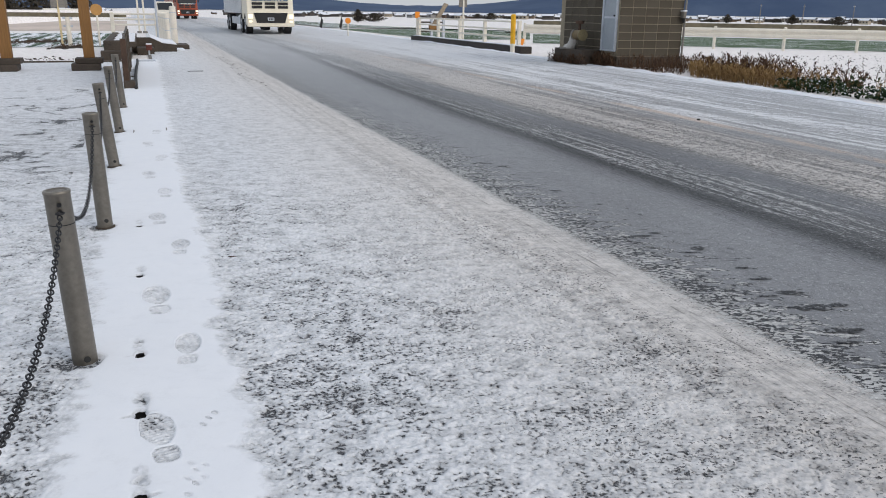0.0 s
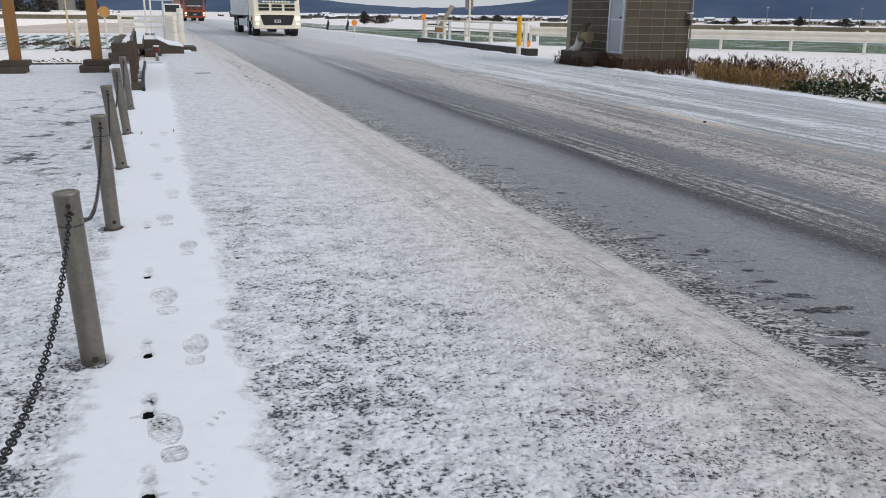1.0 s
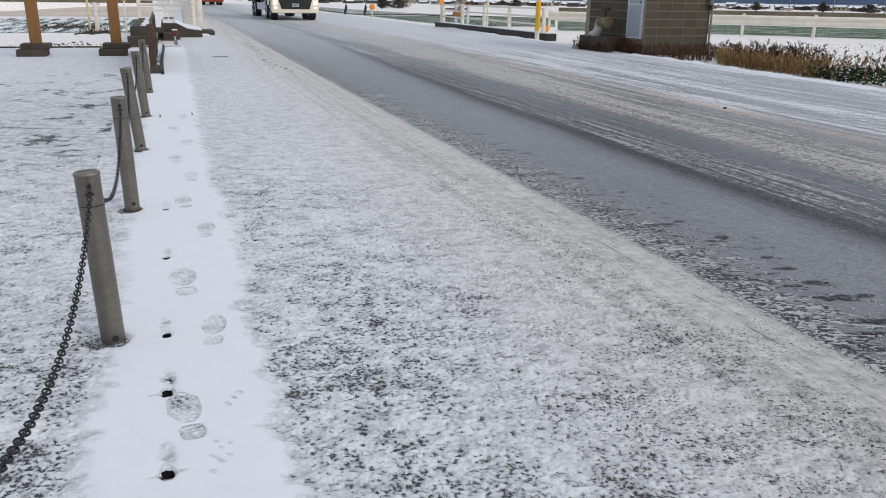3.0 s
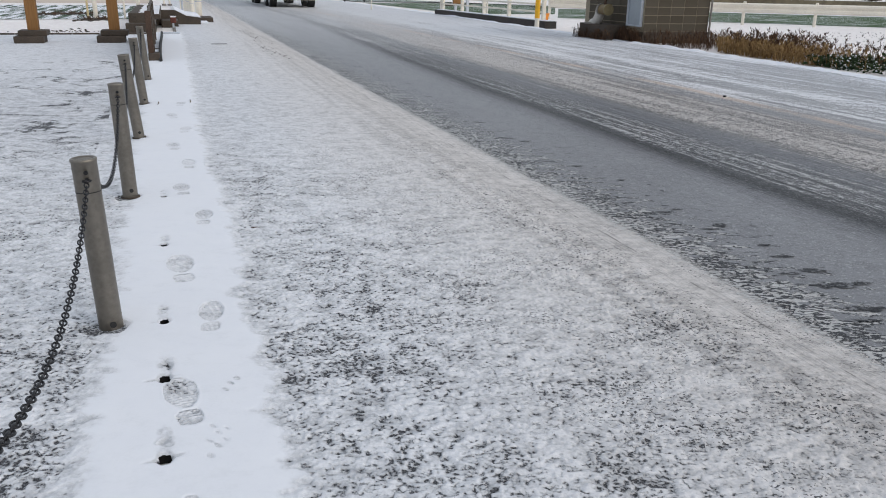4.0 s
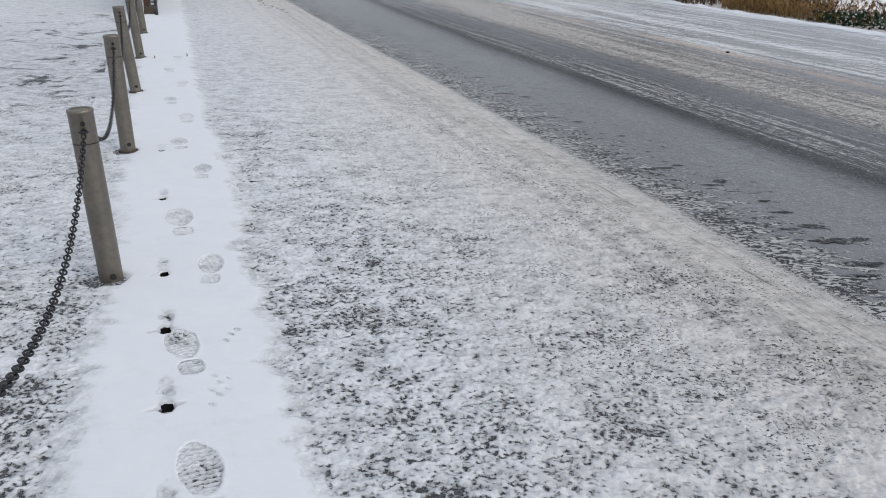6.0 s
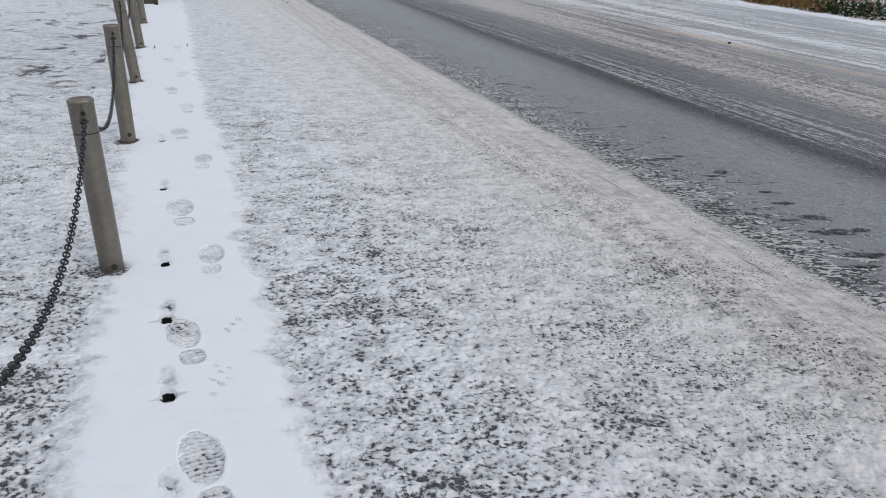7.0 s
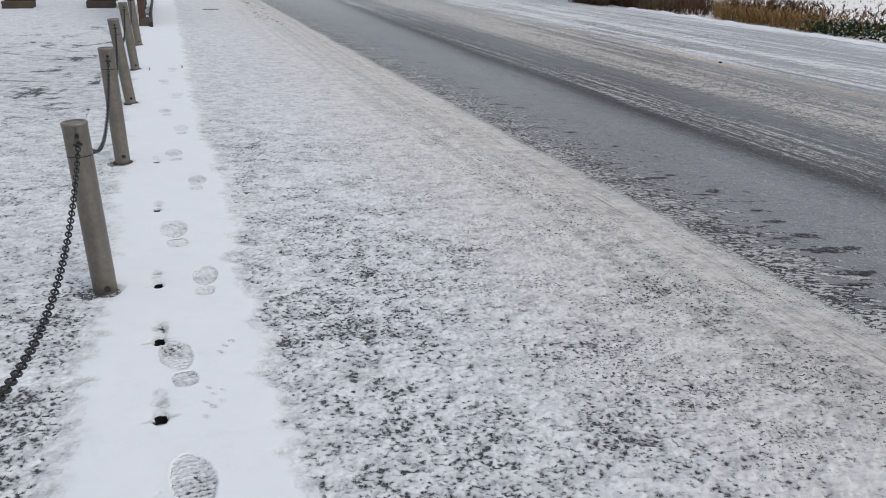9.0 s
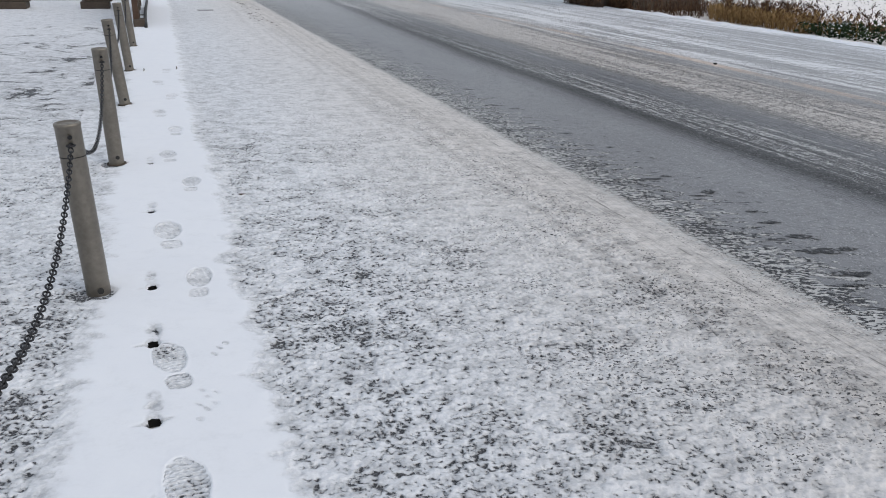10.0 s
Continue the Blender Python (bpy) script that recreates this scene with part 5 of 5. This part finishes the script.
def leaf_patch():
    rr = random.Random(12)
    verts, faces, snow_v, snow_f = [], [], [], []
    for i in range(2200):
        y = rr.uniform(7.6, 11.8)
        x = 11.15 + abs(rr.gauss(0.3, 0.9))
        if noise.noise((x * 0.8, y * 0.8, 4.0)) < -0.25:
            continue
        z = rr.uniform(-0.02, 0.17)
        a, s = rr.uniform(0, 6.28), rr.uniform(0.025, 0.065)
        m = pose(x, y, z, rr.uniform(-50, 50), rr.uniform(-50, 50), math.degrees(a))
        k = len(verts)
        verts.extend(tuple(m @ Vector(v)) for v in ((-s, 0, 0), (-s * 0.3, -s * 0.6, 0.01), (s * 0.6, -s * 0.5, 0.01), (s, 0, -0.01), (s * 0.6, s * 0.5, 0.01), (-s * 0.3, s * 0.6, 0.01)))
        faces.append(tuple(range(k, k + 6)))
        if rr.random() < 0.6:
            k = len(snow_v)
            m2 = Matrix.Translation((0, 0, 0.012)) @ m
            snow_v.extend(tuple(m2 @ Vector((s * 0.55 * math.cos(t) * rr.uniform(0.4, 1), s * 0.32 * math.sin(t) * rr.uniform(0.4, 1), 0.008))) for t in np.linspace(0, 5.2, 6))
            snow_f.append(tuple(range(k, k + 6)))
    for nm, v, f, mt, lb in (("low_leaves", verts, faces, M_LEAF, "dark green low leaves poking through snow"), ("leaf_snow", snow_v, snow_f, M_SNOW, "flecks of snow lying on the leaves")):
        me = bpy.data.meshes.new(nm)
        me.from_pydata(v, [], f)
        me.materials.append(mt)
        tagged(new(nm, me), lb, "leaves", kind="stuff")


leaf_patch()

# soil and dead growth showing through the snow behind the timber posts
rr = random.Random(31)
clod_v, stalks = bmesh.new(), []
for i in range(420):
    c = rr.choice(((-4.3, 33.6, 0.5), (-3.8, 34.6, 0.5), (-3.1, 34.2, 0.4), (-2.4, 29.4, 0.2), (-2.1, 29.6, 0.25), (-2.7, 22.9, 0.5)))
    x, y = rr.gauss(c[0], c[2]), rr.gauss(c[1], 0.45)
    if y < 22.5:
        continue
    s = rr.uniform(0.02, 0.07) if y > 25 else rr.uniform(0.01, 0.03)
    bmesh.ops.create_icosphere(clod_v, subdivisions=1, radius=s, matrix=pose(x, y, -0.025, rr.uniform(0, 40), 0, rr.uniform(0, 360)) @ Matrix.Diagonal((1.7, 1, 0.8, 1)))
    if y > 27 and i % 3 == 0:
        stalks.append((x, y, -0.05, rr.uniform(0.05, 0.16)))
tagged(part("soil_clods", clod_v, M_CONC_FOOT), "dark soil clods showing through the snow", "soil", kind="stuff")
bank_bits = bmesh.new()
for i in range(420):
    y = rr.uniform(12.5, 21.5)
    x = y * rr.uniform(0.90, 1.25)
    if x < 13.6:
        continue
    q = rr.uniform(0.006, 0.020)
    bmesh.ops.create_icosphere(bank_bits, subdivisions=1, radius=q, matrix=pose(x, y, -0.03, rr.uniform(0, 40), 0, rr.uniform(0, 360)) @ Matrix.Diagonal((1.8, 1, 1.1, 1)))
tagged(part("soil_clods", bank_bits, M_CONC_FOOT), "dark crumbs of soil on the snow beyond the verge", "soil", kind="stuff")
weed_mass("dead_growth", stalks, "dark dead weeds poking through field snow", M_STRAW_DARK, 0.012, 0.3)


# bare wet patches melted through the ice of the near lane
def wet_patch_material():
    k = Mat("wet_bare_asphalt")
    a, b = k.noise(120, 3, 0.6), k.noise(34, 4, 0.7)
    col = k.mix(k.step(a, 0.38, 0.68), (0.018, 0.019, 0.021), (0.070, 0.072, 0.078))
    col = k.mix(k.math("MULTIPLY", k.step(b, 0.53, 0.58), 0.75), col, (0.26, 0.265, 0.275))
    k.bump(a, 0.003, 0.8)
    return k.out(col, 0.5, 0, 0.12)


M_PATCH = wet_patch_material()
rp = random.Random(17)
for px, py, long, wide in ((2.91, 3.51, 0.12, 0.10), (2.80, 3.455, 0.16, 0.03), (2.90, 3.13, 0.11, 0.040), (2.86, 2.955, 0.15, 0.045), (2.85, 2.745, 0.17, 0.070), (2.79, 2.55, 0.28, 0.11), (2.94, 2.535, 0.13, 0.07), (2.715, 2.295, 0.22, 0.09),
                         (2.74, 3.83, 0.20, 0.04), (2.86, 3.86, 0.10, 0.035), (2.93, 4.62, 0.11, 0.035), (2.83, 5.10, 0.13, 0.04), (2.86, 6.10, 0.14, 0.05), (2.72, 2.74, 0.16, 0.03), (2.62, 2.20, 0.14, 0.04)):
    bm = bmesh.new()
    seed, rim = rp.uniform(0, 90), []
    for i in range(44):
        a = 2 * math.pi * i / 44
        q = 0.82 + 0.55 * noise.noise((1.6 * math.cos(a) + seed, 1.6 * math.sin(a), 0)) + 0.50 * noise.noise((5 * math.cos(a), 5 * math.sin(a) + seed, 1))
        u, v = 0.42 * long * q * math.cos(a), 0.40 * wide * q * math.sin(a)
        t = radians(-16)
        rim.append(bm.verts.new((px + u * math.cos(t) - v * math.sin(t), py + u * math.sin(t) + v * math.cos(t), 0.004)))
    mid = bm.verts.new((px, py, 0.0045))
    for i in range(44):
        bm.faces.new((mid, rim[i], rim[(i + 1) % 44]))
    tagged(part("wet_patch", bm, M_PATCH), "dark wet patch of bare asphalt melted through ice", "puddle", kind="structure")

# small litter on the ground
tagged(part("drain_slot", box(0.86, 17.72, -0.01, 1.18, 17.80, 0.010, 0.004), M_CHAIN), "dark iron drain slot set in the snowy shoulder", "drain")
tagged(part("pebble", box(6.56, 8.17, 0.0, 6.60, 8.20, 0.022, 0.008), M_BLACK), "small dark stone lying on the icy road", "stone")
tw = tube([(0.335, 4.17, 0.008), (0.35, 4.155, 0.012), (0.372, 4.16, 0.007)], 0.004, 6)
tagged(part("twig", tw, M_RUST), "tiny dark twig on the snow", "twig")
for x0, y0 in ((-0.17, 8.9), (0.165, 9.0)):
    tagged(part("twig", tube([(x0, y0, 0.018), (x0 + 0.006, y0 + 0.09, 0.019), (x0 + 0.003, y0 + 0.18, 0.018)], 0.005, 6), M_RUST), "thin dark stick lying on the gutter snow", "twig")
edging = thing("yard_edging", "low dark concrete edging at the end of the yard", "edging", kind="structure")
for i in range(9):
    part("edging_stone", box(-5.9 + i * 0.62, 21.2, -0.05, -5.3 + i * 0.62, 21.32, 0.035, 0.008), M_CONC_DARK, edging)
rg = random.Random(44)
bm = bmesh.new()
for i in range(70):
    y = rg.uniform(14, 23)
    x = 1.85 + 0.02 * (y - 13) + rg.gauss(0, 0.10)
    q = rg.uniform(0.005, 0.013)
    bmesh.ops.create_icosphere(bm, subdivisions=1, radius=q, matrix=Matrix.Translation((x, y, q * 0.3)) @ Matrix.Diagonal((1.5, 1, 0.6, 1)))
tagged(part("grit", bm, M_CONC_FOOT), "brown grit scattered along the snowy shoulder", "grit", kind="stuff")


# ---- blocks of the hut walls ----
def hut_blocks():
    bl, bh, t = 0.384, 0.184, 0.02
    long_x = part("block", box(-0.184, 0.0, -bh / 2, 0.184, t, bh / 2), M_BLOCK, hut_wall)
    long_y = part("block", box(0.0, -bl / 2, -bh / 2, t, bl / 2, bh / 2), M_BLOCK, hut_wall)
    used = set()

    def put(src, loc):
        if src not in used:
            used.add(src)
            src.location = loc
            return
        o = new("block", src.data)
        o.parent, o.location = hut_wall, loc

    rows = int((HTOP - HZ0) / 0.2)
    for r in range(rows):
        z = HZ0 + 0.1 + 0.2 * r
        for i in range(5):
            x = 0.193 + 0.386 * i
            put(long_x, (x, -0.001, z))
        for i in range(8):
            y = 0.19 + 0.4 * i
            if 0.03 - 0.2 < y < 0.86 + 0.15 and r < 11:
                continue
            if y + 0.2 < D + 0.03:
                put(long_y, (-0.001, y, z))
    # narrow fillers beside the door
    for r in range(11):
        o = part("block", box(0.0, 0.77, -bh / 2, t, 1.19, bh / 2), M_BLOCK, hut_wall)
        o.location = (-0.001, 0, HZ0 + 0.1 + 0.2 * r)


hut_blocks()
